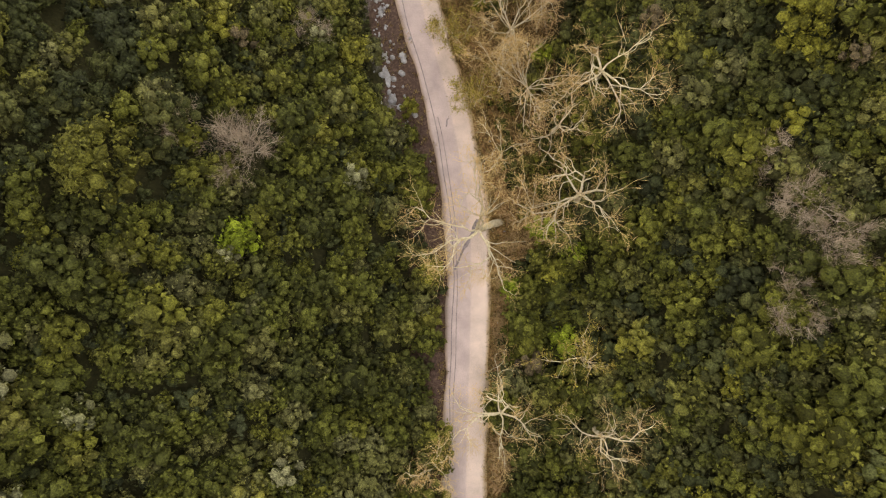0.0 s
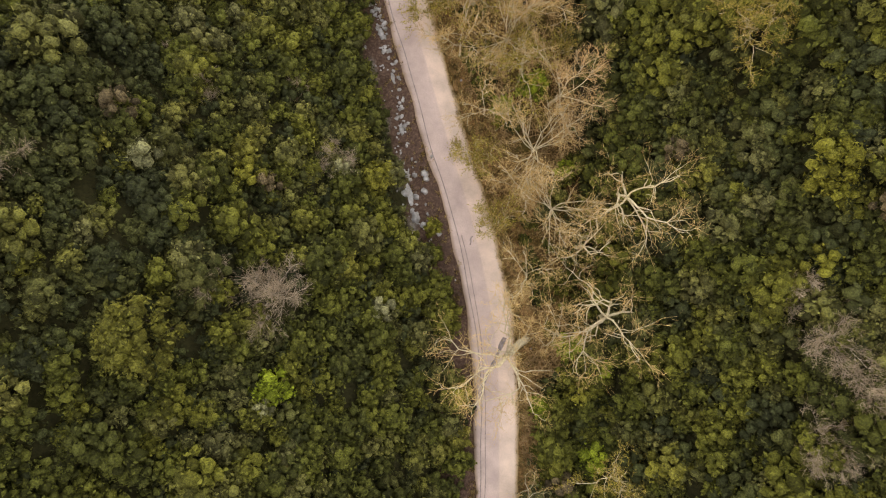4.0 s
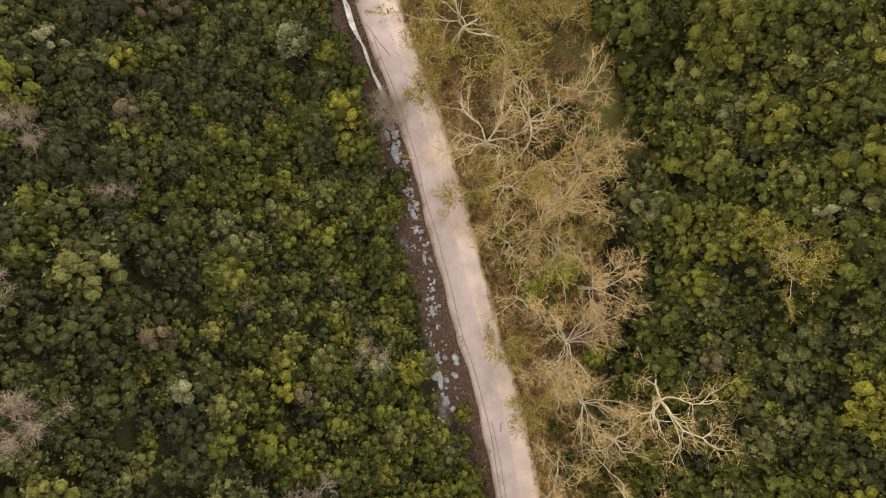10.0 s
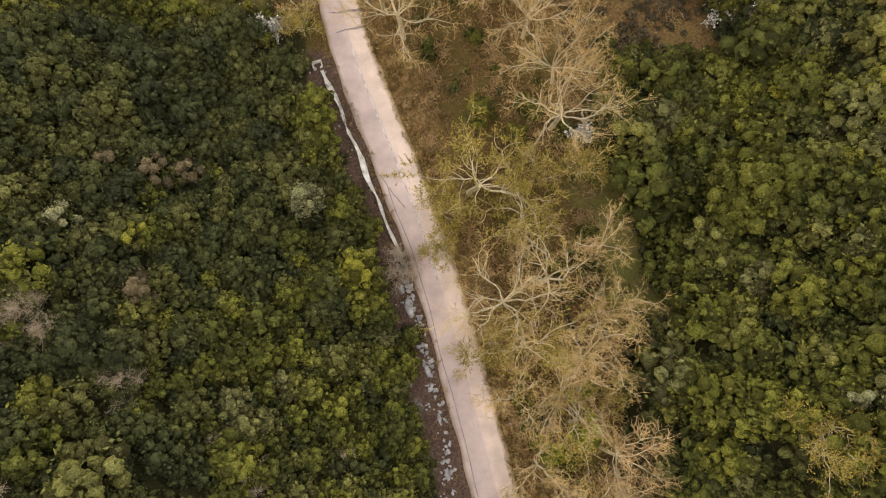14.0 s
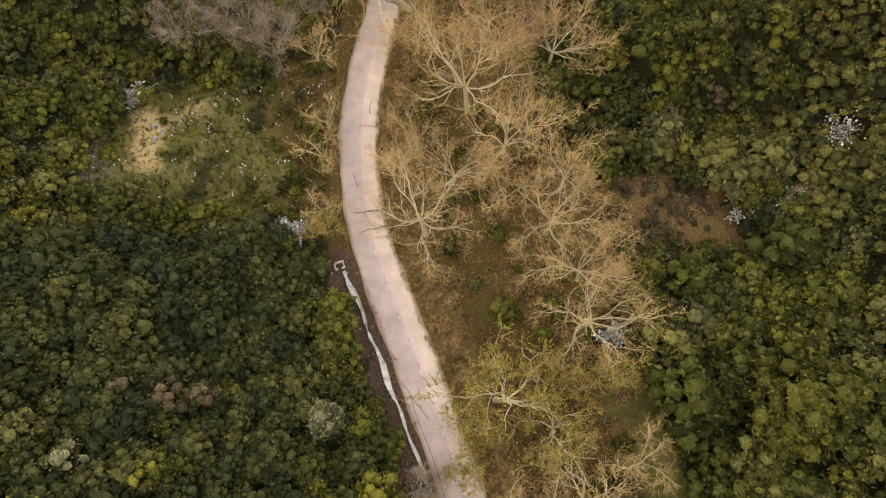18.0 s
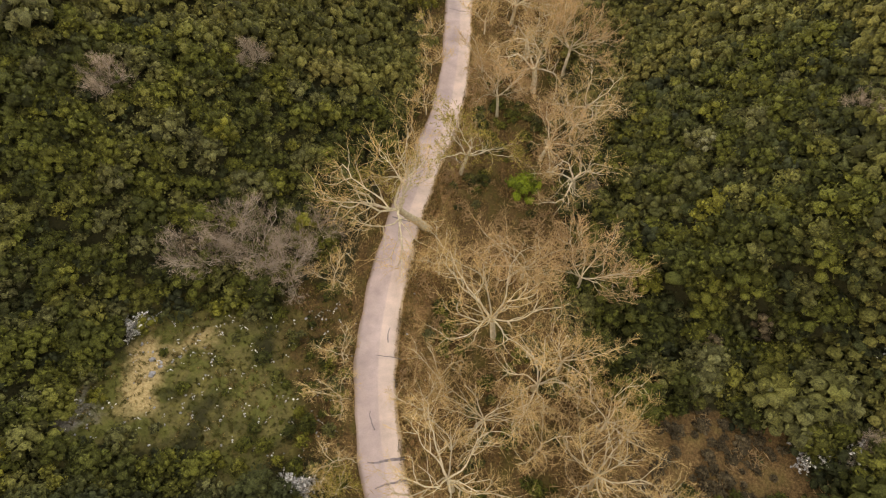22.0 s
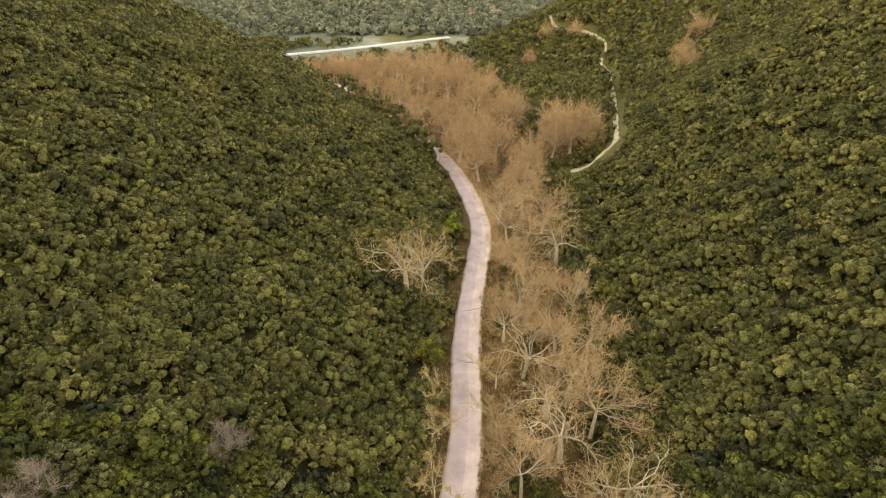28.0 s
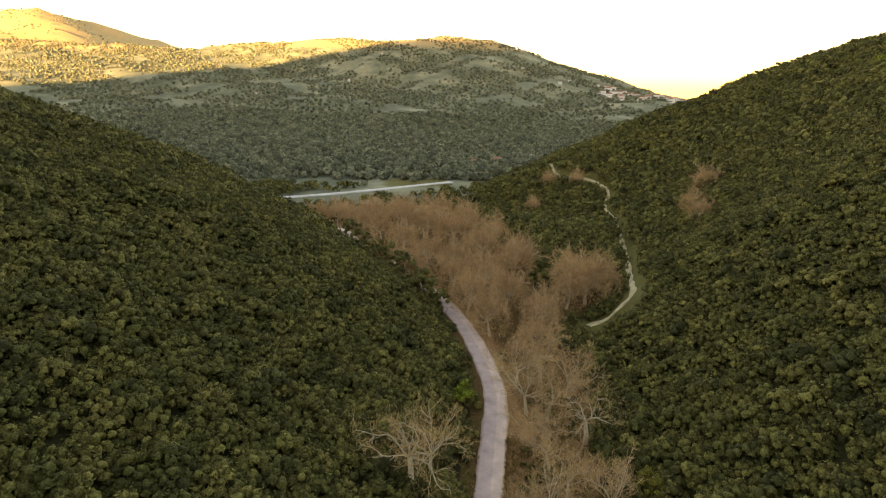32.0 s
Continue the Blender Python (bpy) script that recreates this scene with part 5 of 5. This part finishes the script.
joined("dry_undergrowth", [thicket], np.stack([x, y, height(x, y) - 0.1, rng.uniform(0.6, 1.5, len(x)), rng.uniform(0, 6.28, len(x)), np.zeros(len(x))], 1), M_TWIG_BROWN, "tangle of leafless brown saplings and brambles", "undergrowth")

# ---- houses across the valley ----

def house(x, y, w, dp, h, turn, label):
    root = tagged(new("house"), label, "house", "houses across the valley")
    for nm, me in (("wall", box_mesh("wall", (-w / 2, -dp / 2, -4), (w / 2, dp / 2, h), M_WALL, 0)),):
        ob = new(nm, me)
        ob.parent = root
    e = 0.5
    v = [(-w / 2 - e, -dp / 2 - e, h), (w / 2 + e, -dp / 2 - e, h), (w / 2 + e, dp / 2 + e, h), (-w / 2 - e, dp / 2 + e, h), (-w / 4, 0, h + dp * 0.26), (w / 4, 0, h + dp * 0.26)]
    me = bpy.data.meshes.new("roof")
    me.from_pydata([Vector(p) for p in v], [], [(0, 1, 5, 4), (1, 2, 5), (2, 3, 4, 5), (3, 0, 4), (3, 2, 1, 0)])
    me.materials.append(M_TILE)
    ob = new("roof", me)
    ob.parent = root
    for k in range(3):
        for f in range(2):
            wx = (-0.3 + 0.3 * k) * w
            ob = new("window", box_mesh("window", (wx - 0.6, -dp / 2 - 0.06, 0.9 + f * 2.9), (wx + 0.6, -dp / 2 + 0.1, 2.3 + f * 2.9), M_PANE, 0))
            ob.parent = root
    root.matrix_basis = pose(x, y, float(height(x, y)), 0, 0, turn)


hr = random.Random(5)
for k in range(52):
    u = hr.random()
    house(515 + 250 * u + hr.uniform(-30, 30), 1690 + hr.uniform(-90, 110) + 60 * u, hr.uniform(11, 20), hr.uniform(9, 13), hr.uniform(6, 9), hr.uniform(-25, 25), "small white village house with a clay roof")
for hx, hy in ((40, 700), (66, 712), (380, 1750), (420, 1800), (300, 1900), (-60, 2000), (-140, 2060), (-400, 1500), (-330, 1250), (520, 1850), (480, 1700), (-220, 1820)):
    house(hx, hy, hr.uniform(8, 12), hr.uniform(7, 9), hr.uniform(4, 6), hr.uniform(-25, 25), "white farmhouse with a clay roof among trees")
